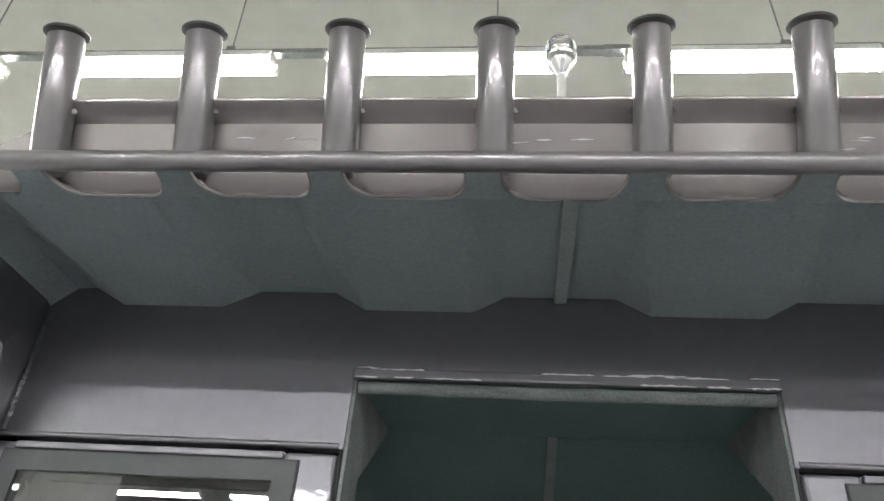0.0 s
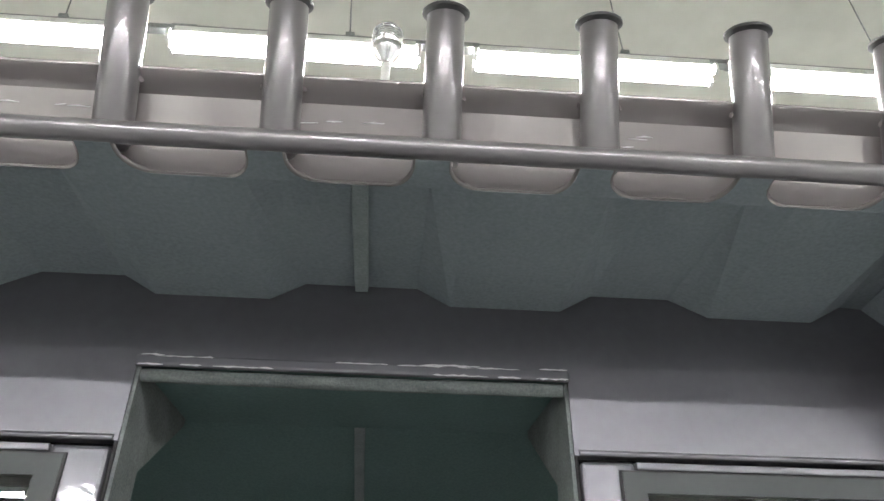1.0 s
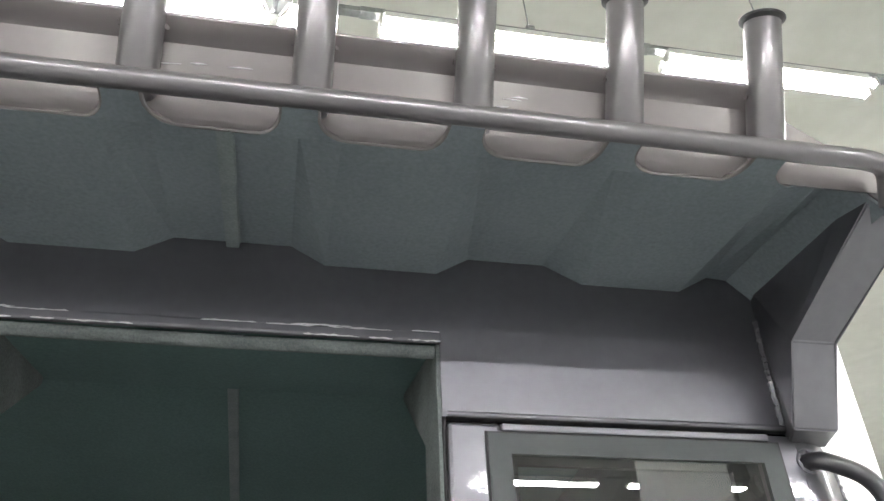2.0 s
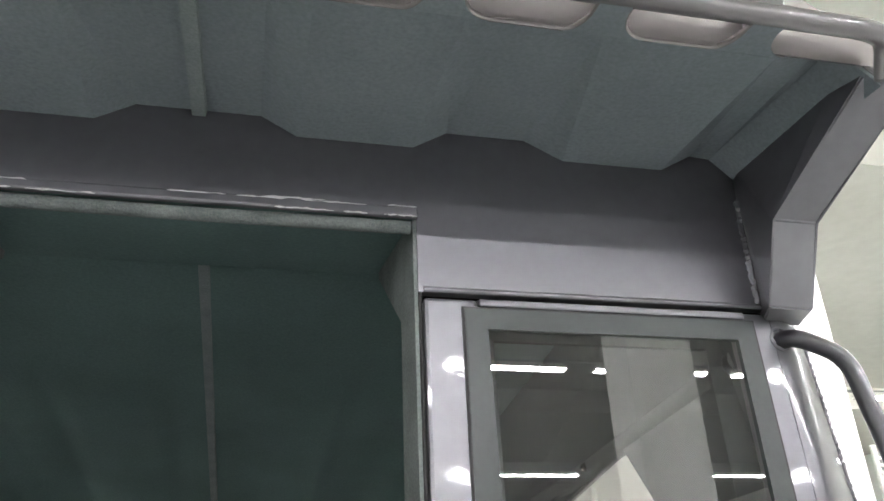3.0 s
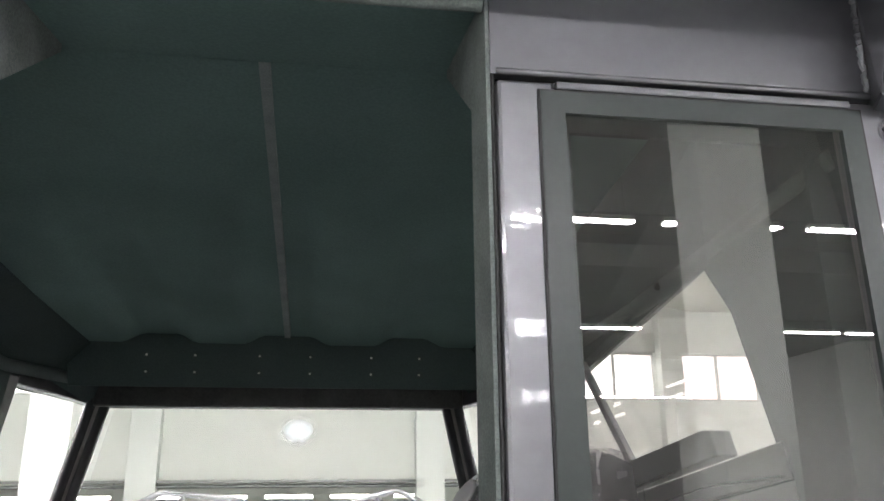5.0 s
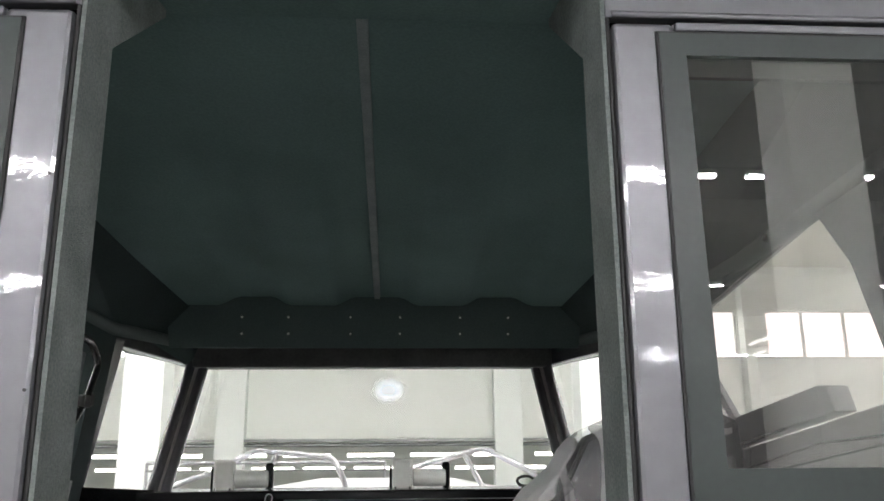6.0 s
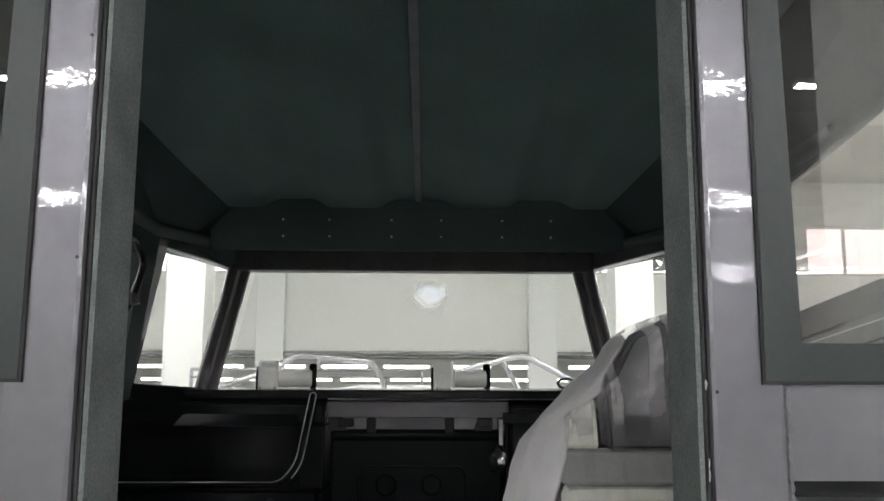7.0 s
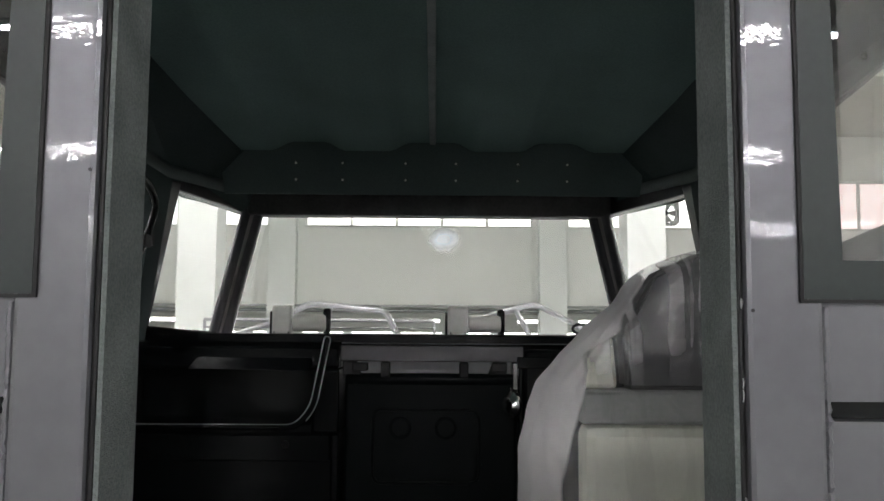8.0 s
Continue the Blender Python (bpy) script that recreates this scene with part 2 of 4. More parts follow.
def haze_mark(name):
    """A milky spot with soft, uneven edges."""
    m, n, l, b = material(name)
    n.remove(b)
    tr, tl = n.new("ShaderNodeBsdfTransparent"), n.new("ShaderNodeBsdfDiffuse")
    ts, add = n.new("ShaderNodeBsdfTranslucent"), n.new("ShaderNodeAddShader")
    tl.inputs[0].default_value = ts.inputs[0].default_value = (0.9, 0.95, 1.0, 1)
    l.new(tl.outputs[0], add.inputs[0])
    l.new(ts.outputs[0], add.inputs[1])
    tc, mp, gr, nz = n.new("ShaderNodeTexCoord"), n.new("ShaderNodeMapping"), n.new("ShaderNodeTexGradient"), n.new("ShaderNodeTexNoise")
    gr.gradient_type = "QUADRATIC_SPHERE"
    mp.inputs["Location"].default_value = (-0.052 / 0.1, -2.588 / 0.1, -1.492 / 0.088)
    mp.inputs["Scale"].default_value = (1 / 0.1, 1 / 0.1, 1 / 0.088)
    nz.inputs["Scale"].default_value = 16
    l.new(tc.outputs["Object"], mp.inputs[0])
    l.new(mp.outputs[0], gr.inputs[0])
    l.new(tc.outputs["Object"], nz.inputs[0])
    ml = n.new("ShaderNodeMath")
    ml.operation = "MULTIPLY"
    ml.use_clamp = True
    l.new(gr.outputs["Fac"], ml.inputs[0])
    l.new(nz.outputs["Fac"], ml.inputs[1])
    k = n.new("ShaderNodeMath")
    k.operation, k.use_clamp = "MULTIPLY", True
    k.inputs[1].default_value = 1.9
    l.new(ml.outputs[0], k.inputs[0])
    mx = n.new("ShaderNodeMixShader")
    l.new(k.outputs[0], mx.inputs[0])
    l.new(tr.outputs[0], mx.inputs[1])
    l.new(add.outputs[0], mx.inputs[2])
    l.new(mx.outputs[0], n["Material Output"].inputs[0])
    return m


HAZE = haze_mark("milky_smear")
# tube strength differs by row to balance hall wall and cabin brightness
LAMP = glow("fluorescent_tube", (1.0, 0.972, 0.985), TUBE_LIGHT)
LAMP_FRONT = glow("bright_fluorescent_tube", (1.0, 0.972, 0.985), FRONT_TUBE_LIGHT)
LAMP_NEAR = glow("older_fluorescent_tube", (1.0, 0.972, 0.985), 175.0)
STRIP = glow("strip_tube", (1.0, 0.985, 0.975), 9.0)
PINK_DAYLIGHT = glow("pink_daylight", (1.0, 0.80, 0.81), 1.25)
DAYLIGHT = glow("bright_daylight", (0.97, 0.99, 1.0), 2.6)


# ---------------------------------------------------------------- mesh helpers
def mesh_of(bm, name, mat, smooth=False):
    bmesh.ops.recalc_face_normals(bm, faces=bm.faces)
    me = bpy.data.meshes.new(name)
    bm.to_mesh(me)
    bm.free()
    me.materials.append(mat)
    if smooth:
        me.polygons.foreach_set("use_smooth", [True] * len(me.polygons))
        me.set_sharp_from_angle(angle=radians(38))
    return me


def part(name, bm, mat, parent, label="", smooth=False):
    ob = new(name, mesh_of(bm, name, mat, smooth))
    ob.parent = parent
    if label:
        tagged(ob, label)
    return ob


def thing(name, label, category, at=(0, 0, 0), group="", kind=""):
    ob = new(name)
    ob.empty_display_size = 0.05
    ob.location = at
    return tagged(ob, label, category, group, kind)


def solid(name, bm, mat, label, category="", kind="", smooth=False, group=""):
    return tagged(new(name, mesh_of(bm, name, mat, smooth)), label, category, group, kind)


def box(bm, x0, x1, y0, y1, z0, z1, bevel=0.0):
    v = [bm.verts.new((x, y, z)) for x in (x0, x1) for y in (y0, y1) for z in (z0, z1)]
    fs = [bm.faces.new([v[i] for i in q]) for q in
          ((0, 1, 3, 2), (4, 6, 7, 5), (0, 4, 5, 1), (2, 3, 7, 6), (0, 2, 6, 4), (1, 5, 7, 3))]
    if bevel:
        es = list({e for f in fs for e in f.edges})
        bmesh.ops.bevel(bm, geom=es, offset=bevel, segments=2, affect="EDGES", profile=0.5)
    return bm


def hexa(bm, low, high):
    """A solid between two four-cornered faces."""
    a, b = [bm.verts.new(p) for p in low], [bm.verts.new(p) for p in high]
    k = len(a)
    bm.faces.new(a)
    bm.faces.new(b)
    for i in range(k):
        bm.faces.new((a[i], a[(i + 1) % k], b[(i + 1) % k], b[i]))
    return bm


def plate(bm, corners, push, bevel=0.0):
    """A flat plate: corners in space and the way in which it is thick."""
    p = Vector(push)
    n0 = len(bm.edges)
    hexa(bm, corners, [Vector(c) + p for c in corners])
    if bevel:
        bm.edges.ensure_lookup_table()
        bmesh.ops.bevel(bm, geom=list(bm.edges)[n0:], offset=bevel, segments=2, affect="EDGES", profile=0.5)
    return bm


def ring(bm, outer, inner, push):
    """A flat frame between two outlines of equal count, thick by push."""
    p = Vector(push)
    k = len(outer)
    o0, i0 = [bm.verts.new(c) for c in outer], [bm.verts.new(c) for c in inner]
    o1, i1 = [bm.verts.new(Vector(c) + p) for c in outer], [bm.verts.new(Vector(c) + p) for c in inner]
    for i in range(k):
        j = (i + 1) % k
        bm.faces.new((o0[i], o0[j], i0[j], i0[i]))
        bm.faces.new((o1[i], i1[i], i1[j], o1[j]))
        bm.faces.new((o0[i], o1[i], o1[j], o0[j]))
        bm.faces.new((i0[i], i0[j], i1[j], i1[i]))
    return bm


def sweep(bm, path, radius, sides=12, radii=None):
    """A round bar along a path, with closed ends."""
    pts = [Vector(p) for p in path]
    rows, side = [], None
    for i, p in enumerate(pts):
        d = (pts[min(i + 1, len(pts) - 1)] - pts[max(i - 1, 0)]).normalized()
        if side is None:
            side = d.orthogonal().normalized()
        side = (side - d * side.dot(d)).normalized()
        up = d.cross(side)
        r = radii[i] if radii else radius
        rows.append([bm.verts.new(p + (side * math.cos(a) + up * math.sin(a)) * r)
                     for a in (2 * math.pi * k / sides for k in range(sides))])
    for a, b in zip(rows, rows[1:]):
        for k in range(sides):
            bm.faces.new((a[k], a[(k + 1) % sides], b[(k + 1) % sides], b[k]))
    bm.faces.new(rows[0][::-1])
    bm.faces.new(rows[-1])
    return bm


def rounded(points, radius=0.05, steps=5):
    """A path with its corners rounded."""
    pts = [Vector(p) for p in points]
    out = [pts[0]]
    for a, b, c in zip(pts, pts[1:], pts[2:]):
        u, v = (a - b), (c - b)
        r = min(radius, u.length * 0.45, v.length * 0.45)
        s, e = b + u.normalized() * r, b + v.normalized() * r
        for k in range(steps + 1):
            t = k / steps
            out.append(s * (1 - t) ** 2 + b * 2 * t * (1 - t) + e * t * t)
    return out + [pts[-1]]


def lathe(bm, profile, centre, axis, sides=20):
    """A turned solid: (radius, height) pairs about an axis through centre."""
    ax = Vector(axis).normalized()
    u = ax.orthogonal().normalized()
    v = ax.cross(u)
    rows = [[bm.verts.new(Vector(centre) + ax * h + (u * math.cos(a) + v * math.sin(a)) * r)
             for a in (2 * math.pi * k / sides for k in range(sides))] for r, h in profile]
    for a, b in zip(rows, rows[1:]):
        for k in range(sides):
            bm.faces.new((a[k], a[(k + 1) % sides], b[(k + 1) % sides], b[k]))
    bm.faces.new(rows[0][::-1])
    bm.faces.new(rows[-1])
    return bm


def bead(bm, path, radius, step=0.006):
    """A lumpy weld bead along a straight or bent path."""
    pts, rad = [], []
    for a, b in zip(path, path[1:]):
        a, b = Vector(a), Vector(b)
        n = max(2, int((b - a).length / step))
        for i in range(n):
            pts.append(a.lerp(b, i / n) + Vector((random.uniform(-1, 1), random.uniform(-1, 1), 0)) * radius * 0.18)
            rad.append(radius * (0.72 + 0.4 * (i % 2) + random.uniform(-0.12, 0.12)))
    return sweep(bm, pts, radius, 7, rad)


# ---------------------------------------------------------------- the hall
FLOOR_Z, CEIL_Z, FAR_Y, BACK_Y, WEST, EAST = -1.25, 5.8, 19.0, -36.0, -13.0, 17.0


def hall():
    solid("floor", box(bmesh.new(), WEST, EAST, BACK_Y, FAR_Y + 9, FLOOR_Z - 0.2, FLOOR_Z), CONCRETE,
          "grey coated concrete floor of a boat workshop", kind="structure")
    for y0, y1, beams, mat, label in ((-5.08, FAR_Y + 0.3, (4.6, 12.8), CEIL, "pale painted concrete ceiling with beams"),
                                      (BACK_Y, -5.08, (-27.0, -20.0, -13.5, -5.3), DIM_CEIL, "aft ceiling with beams, darkened in colour for its weaker light")):
        bm = box(bmesh.new(), WEST, EAST, y0, y1, CEIL_Z, CEIL_Z + 0.25)
        for y in beams:
            box(bm, WEST, EAST, y - 0.22, y + 0.22, CEIL_Z - 0.45, CEIL_Z - 0.002)
        solid("ceiling", bm, mat, label, kind="structure")
    solid("wall_west", box(bmesh.new(), WEST - 0.25, WEST, BACK_Y, FAR_Y + 9, FLOOR_Z, CEIL_Z), WALL,
          "plain white painted hall wall", kind="structure")
    solid("wall_east", box(bmesh.new(), EAST, EAST + 0.25, BACK_Y, FAR_Y + 9, FLOOR_Z, CEIL_Z), WALL,
          "plain white painted hall wall", kind="structure")
    solid("wall_south", box(bmesh.new(), WEST, EAST, BACK_Y - 0.25, BACK_Y, FLOOR_Z, CEIL_Z), END_WALL,
          "unseen hall end wall, dark grey to weaken reflections", kind="structure")
    # far wall above the low annex, with a band of windows
    bays = [(-9.72, -4.13), (-3.21, 2.38), (3.25, 8.78), (9.40, 14.98)]
    z0, z1 = 3.445, 4.68
    bm = bmesh.new()
    box(bm, WEST, EAST, FAR_Y, FAR_Y + 0.25, 1.56, z0)
    box(bm, WEST, EAST, FAR_Y, FAR_Y + 0.25, z1, CEIL_Z)
    cut = [WEST] + [v for b in bays for v in b] + [EAST]
    for a, b in zip(cut[::2], cut[1::2]):
        box(bm, a, b, FAR_Y, FAR_Y + 0.25, z0, z1)
    solid("wall_north", bm, WALL, "white painted hall wall with a high band of windows", kind="structure")
    for i, (a, b) in enumerate(bays):
        w = thing("window_%d" % (i + 1), "white framed high hall window with five panes", "window", ((a + b) / 2, FAR_Y, z0), kind="structure")
        ww, h = b - a, z1 - z0
        k = 5
        bm = bmesh.new()
        box(bm, -ww / 2, ww / 2, 0.08, 0.14, 0, 0.05)
        box(bm, -ww / 2, ww / 2, 0.08, 0.14, h - 0.05, h)
        for j in range(k + 1):
            x = -ww / 2 + ww * j / k
            box(bm, max(x - 0.035, -ww / 2), min(x + 0.035, ww / 2), 0.082, 0.138, 0.05, h - 0.05)
        part("window_frame", bm, WHITE_PLASTIC, w)
        part("window_sill", box(bmesh.new(), -ww / 2, ww / 2, -0.05, 0.079, 0.004, 0.03), WHITE_PLASTIC, w)
        pane = None
        for j in range(k):
            x = -ww / 2 + ww * (j + 0.5) / k
            if pane is None:
                pane = part("pane", box(bmesh.new(), -ww / k / 2 + 0.035, ww / k / 2 - 0.035, 0.105, 0.111, 0.05, h - 0.05), GLASS, w)
                p = pane
            else:
                p = new("pane", pane.data)
                p.parent = w
            p.location.x = x
            p.visible_shadow = False
    solid("backdrop", box(bmesh.new(), WEST, EAST, FAR_Y + 1.5, FAR_Y + 1.6, 2.2, 6.2), DAYLIGHT,
          "bright overcast daylight outside the hall windows", kind="structure")
    solid("backdrop", box(bmesh.new(), 8.6, EAST, FAR_Y + 1.3, FAR_Y + 1.4, 2.2, 5.1), PINK_DAYLIGHT,
          "pale pink building in daylight outside the hall windows", kind="structure")
    # half columns on the far wall
    for x0, x1 in ((-10.5, -9.85), (-4.05, -3.38), (2.5, 3.17), (8.80, 9.38), (15.1, 15.75)):
        solid("column", box(bmesh.new(), x0, x1, FAR_Y - 0.35, FAR_Y - 0.001, FLOOR_Z, CEIL_Z, 0.01), COLUMN,
              "white painted square concrete column on the hall wall", "column", "structure")
    for x0, y0 in ((-4.27, 12.5), (3.18, 12.5), (3.49, 3.55), (-4.27, 3.55), (3.25, -5.62), (-4.2, -5.62), (3.2, -14.5),
                   (-4.2, -14.5), (3.2, -23.5), (-4.2, -23.5)):
        w, d = (0.62, 0.49) if y0 < 0 else (0.645, 0.62)
        solid("column", box(bmesh.new(), x0, x0 + w, y0 + 0.62 - d, y0 + 0.62, FLOOR_Z, CEIL_Z, 0.012), COLUMN,
              "free-standing white square concrete column in the hall", "column", "structure")
    # low annex behind the far wall
    bm = box(bmesh.new(), WEST, EAST, FAR_Y, FAR_Y + 9, 1.40, 1.555)
    box(bm, WEST, EAST, FAR_Y + 9, FAR_Y + 9.2, FLOOR_Z, 1.40)
    solid("annex", bm, WALL, "low white annex beyond the far wall", kind="structure")
    # pipe and cable tray along the beam
    tray = thing("cable_tray", "galvanised cable tray on short hangers along the far wall", "cable tray", (0, FAR_Y - 0.2, 1.3), kind="structure")
    part("tray", box(bmesh.new(), WEST, EAST, -0.1, 0.1, 0.17, 0.23), GALV, tray)
    part("pipe", sweep(bmesh.new(), [(WEST, 0, 0.09), (EAST, 0, 0.09)], 0.04), GALV, tray, "", True)
    hang = None
    for i in range(18):
        x = -12.4 + i * 1.62
        if hang is None:
            hang = h = part("hanger", box(bmesh.new(), -0.012, 0.012, -0.012, 0.012, 0.03, 0.26), GALV, tray)
        else:
            h = new("hanger", hang.data)
            h.parent = tray
        h.location.x = x


def slatted_screen():
    """A standing screen of pale slats in the hall."""
    w = thing("slatted_screen", "pale slatted screen standing in the hall", "screen", (6.36, 6.0, FLOOR_Z))
    for x in (0.0, 1.2):
        part("post", box(bmesh.new(), x, x + 0.04, 0.022, 0.06, 0.0, 4.3), WHITE_PLASTIC, w)
    first = None
    for i in range(40):
        if first is None:
            first = k = part("slat", hexa(bmesh.new(), [(0, -0.01, 0), (1.24, -0.01, 0), (1.24, 0.021, 0.035), (0, 0.021, 0.035)],
                                          [(0, -0.004, -0.006), (1.24, -0.004, -0.006), (1.24, 0.0215, 0.028), (0, 0.0215, 0.028)]), WHITE_PLASTIC, w)
        else:
            k = new("slat", first.data)
            k.parent = w
        k.location.z = 1.3 + i * 0.073


def wall_fan():
    f = thing("wall_fan", "dark grey extractor fan fixed at the far windows", "fan", (5.66, FAR_Y + 0.05, 3.8395))
    bm = bmesh.new()
    o, i = [], []
    for q in range(24):
        a = 2 * math.pi * (q + 0.5) / 24
        m = 0.31 / max(abs(math.cos(a)), abs(math.sin(a)))
        o.append((m * math.cos(a), 0, m * math.sin(a)))
        i.append((0.26 * math.cos(a), 0, 0.26 * math.sin(a)))
    part("housing", ring(bm, o, i, (0, -0.18, 0)), GALV, f)
    part("hub", lathe(bmesh.new(), [(0.05, -0.04), (0.06, 0.0), (0.06, 0.06), (0.03, 0.08)], (0, -0.06, 0), (0, -1, 0), 16), RUBBER, f, "", True)
    for q in range(5):
        a = 2 * math.pi * q / 5
        ca, sa = math.cos(a), math.sin(a)
        def R(r, w, y):
            return (r * ca - w * sa, y, r * sa + w * ca)
        part("blade", plate(bmesh.new(), [R(0.055, -0.03, -0.07), R(0.245, -0.09, -0.04), R(0.245, 0.08, -0.12), R(0.055, 0.03, -0.10)], (0, -0.006, 0)), GALV, f)


def light_rows():
    """Twin-tube fluorescent battens on suspended trunking."""
    # row: place, first batten, spacing, length, numbers, tube material, first hanging wire and spacing
    for y, z, x0, step, length, numbers, lamp, w0, wstep in (
            (1.80, 4.868, 0.455, 1.68, 1.385, range(-7, 9), LAMP_NEAR, -0.24, 1.572),
            (10.0, 4.80, 0.45, 1.55, 1.2, range(-8, 10), LAMP_FRONT, -0.4, 2.3),
            (-9.0, 4.765, 0.43, 2.15, 1.75, range(-6, 7), LAMP, -0.4, 2.3),
            (-17.0, 4.91, 0.21, 2.54, 2.36, (-5, -4, -3, -2, -1, 0, 1, 2, 4, 5), LAMP, -0.4, 2.3),
            (-30.0, 4.80, 0.3, 1.55, 1.2, range(-8, 10), LAMP, -0.4, 2.3)):
        tr = thing("light_trunking", "thin grey metal trunking that carries the hall lights", "trunking", (0, y, z), kind="structure")
        part("trunk", box(bmesh.new(), -12.5, 16.4, -0.025, 0.025, 0.075, 0.108), GALV, tr)
        first = {}
        def repeat(name, bm_of, x):
            if name not in first:
                first[name] = k = part(name, bm_of(), GALV, tr)
            else:
                k = new(name, first[name].data)
                k.parent = tr
            k.location.x = x
        for i in range(-7, 10):
            x = w0 + wstep * i
            if -12.3 < x < 16.2:
                repeat("wire", lambda: sweep(bmesh.new(), [(0, 0, 0.10), (-0.035, 0.0, CEIL_Z - z + 0.01)], 0.005, 5), x)
                repeat("clip", lambda: box(bmesh.new(), -0.025, 0.025, -0.03, 0.03, 0.109, 0.135, 0.003), x)
                repeat("joint", lambda: box(bmesh.new(), -0.07, 0.07, -0.03, 0.03, 0.07, 0.111, 0.003), x + wstep * 0.42)
        batten = None
        for i in numbers:
            x = x0 + step * i
            if not -12.4 < x < 15.0:
                continue
            if batten is None:
                f = batten = thing("light_fixture", "lit twin-tube fluorescent batten hanging under trunking", "light", (x, y, z), "hall lights")
                bm = box(bmesh.new(), 0.03, length - 0.03, -0.05, 0.05, 0.02, 0.073, 0.008)
                for e in (-1, 1):
                    hexa(bm, [(0.03, e * 0.05, 0.028), (length - 0.03, e * 0.05, 0.028), (length - 0.03, e * 0.078, -0.008), (0.03, e * 0.078, -0.008)],
                         [(0.03, e * 0.05, 0.034), (length - 0.03, e * 0.05, 0.034), (length - 0.03, e * 0.081, -0.004), (0.03, e * 0.081, -0.004)])
                part("housing", bm, WHITE_PLASTIC, f)
                for dy in (-0.045, 0.045):
                    part("tube", sweep(bmesh.new(), [(0.02, dy, -0.012), (length - 0.02, dy, -0.012)], 0.019, 8), lamp, f, "glowing white tube", True)
                for ex in (0.0, length - 0.02):
                    for dy in (-0.045, 0.045):
                        part("end_cap", box(bmesh.new(), ex, ex + 0.02, dy - 0.024, dy + 0.024, -0.036, 0.03, 0.004), WHITE_PLASTIC, f)
            else:
                copy_thing(batten, pose(x, y, z))


def annex_lights():
    """Bare strip lights in the low annex."""
    first = None
    for y, z, x0, step, count in ((20.6, 1.15, -9.2, 1.62, 13), (23.4, 0.77, -9.8, 1.46, 15)):
        for i in range(count):
            if first is None:
                first = thing("strip_light", "lit bare strip light low in the annex", "light", (x0, y, z), "annex lights")
                part("housing", box(bmesh.new(), 0, 1.24, -0.03, 0.03, 0.045, 0.09, 0.006), WHITE_PLASTIC, first)
                part("tube", sweep(bmesh.new(), [(0.03, 0, 0), (1.21, 0, 0)], 0.042, 10), STRIP, first, "glowing white tube", True)
            else:
                copy_thing(first, pose(x0 + i * step, y, z))


def barrier():
    b = thing("barrier_rail", "pale steel two-bar barrier standing ahead of the bow", "barrier", (-1.1, 6.9, FLOOR_Z))
    part("bar", sweep(bmesh.new(), [(-1.1, 0, 2.39), (1.1, 0, 2.39)], 0.017, 12), ALLOY, b, "", True)
    part("bar", sweep(bmesh.new(), [(-1.1, 0, 2.318), (1.1, 0, 2.318)], 0.009, 10), GALV, b, "", True)
    for x in (-1.1, 0.0, 1.1):
        part("post", sweep(bmesh.new(), [(x, 0.02, 0.012), (x, 0.02, 2.385)], 0.016, 12), ALLOY, b, "", True)
        part("foot", box(bmesh.new(), x - 0.06, x + 0.06, -0.04, 0.08, 0.0, 0.012, 0.003), ALLOY, b)


# ---------------------------------------------------------------- the boat: shell
SLOPE = 0.125
AFT_SLOPE = -0.083


def swage(x):
    """Height of the pressed roof bands across the boat."""
    a = abs(x)
    pts = ((0.0, 0.035), (0.10, 0.035), (0.16, 0.0), (0.36, 0.0), (0.42, 0.036), (0.565, 0.036), (0.635, 0.0), (0.83, 0.0),
           (0.895, 0.037), (0.935, 0.034), (1.0, -0.028), (1.06, -0.045))
    for (xa, za), (xb, zb) in zip(pts, pts[1:]):
        if a <= xb:
            return za + (zb - za) * (a - xa) / (xb - xa)
    return pts[-1][1]


def roof_z(x, y):
    fade = max(0.1, 1.0 + y / 0.55) if y < 0 else 1.0
    if y > 0.05:
        fade = 0.25 + 0.75 * min(1.0, max(0.0, (y - 0.6) / 1.5))
    return 2.098 - (SLOPE if y > 0 else AFT_SLOPE) * y + swage(x) * (fade if abs(x) < 0.9 else 1.0)


ROOF_X = [-1.0, -0.965, -0.935, -0.895, -0.83, -0.635, -0.565, -0.42, -0.36, -0.16, -0.10, -0.05, 0.0, 0.05,
          0.10, 0.16, 0.36, 0.42, 0.565, 0.635, 0.83, 0.895, 0.935, 0.965, 1.0]


SOFT_X = sorted(x + d for x in ROOF_X[1:-1] for d in (-0.012, 0.012)) + [ROOF_X[0], ROOF_X[-1]]
SOFT_X.sort()


def roof_sheet(bm, xs, ys, lift, thick):
    top, low = [], []
    for y in ys:
        low.append([bm.verts.new((x, y, roof_z(x, y) + lift)) for x in xs])
        top.append([bm.verts.new((x, y, roof_z(x, y) + lift + thick)) for x in xs])
    for j in range(len(ys) - 1):
        for i in range(len(xs) - 1):
            bm.faces.new((low[j][i], low[j + 1][i], low[j + 1][i + 1], low[j][i + 1]))
            bm.faces.new((top[j][i], top[j][i + 1], top[j + 1][i + 1], top[j + 1][i]))
        for k in (0, len(xs) - 1):
            bm.faces.new((low[j][k], top[j][k], top[j + 1][k], low[j + 1][k]))
    for j in (0, len(ys) - 1):
        for i in range(len(xs) - 1):
            bm.faces.new((low[j][i], low[j][i + 1], top[j][i + 1], top[j][i]))
    return bm


def side_x(z):
    """Half width of the cabin at a height."""
    return 1.0 + (1.70 - z) * 0.16


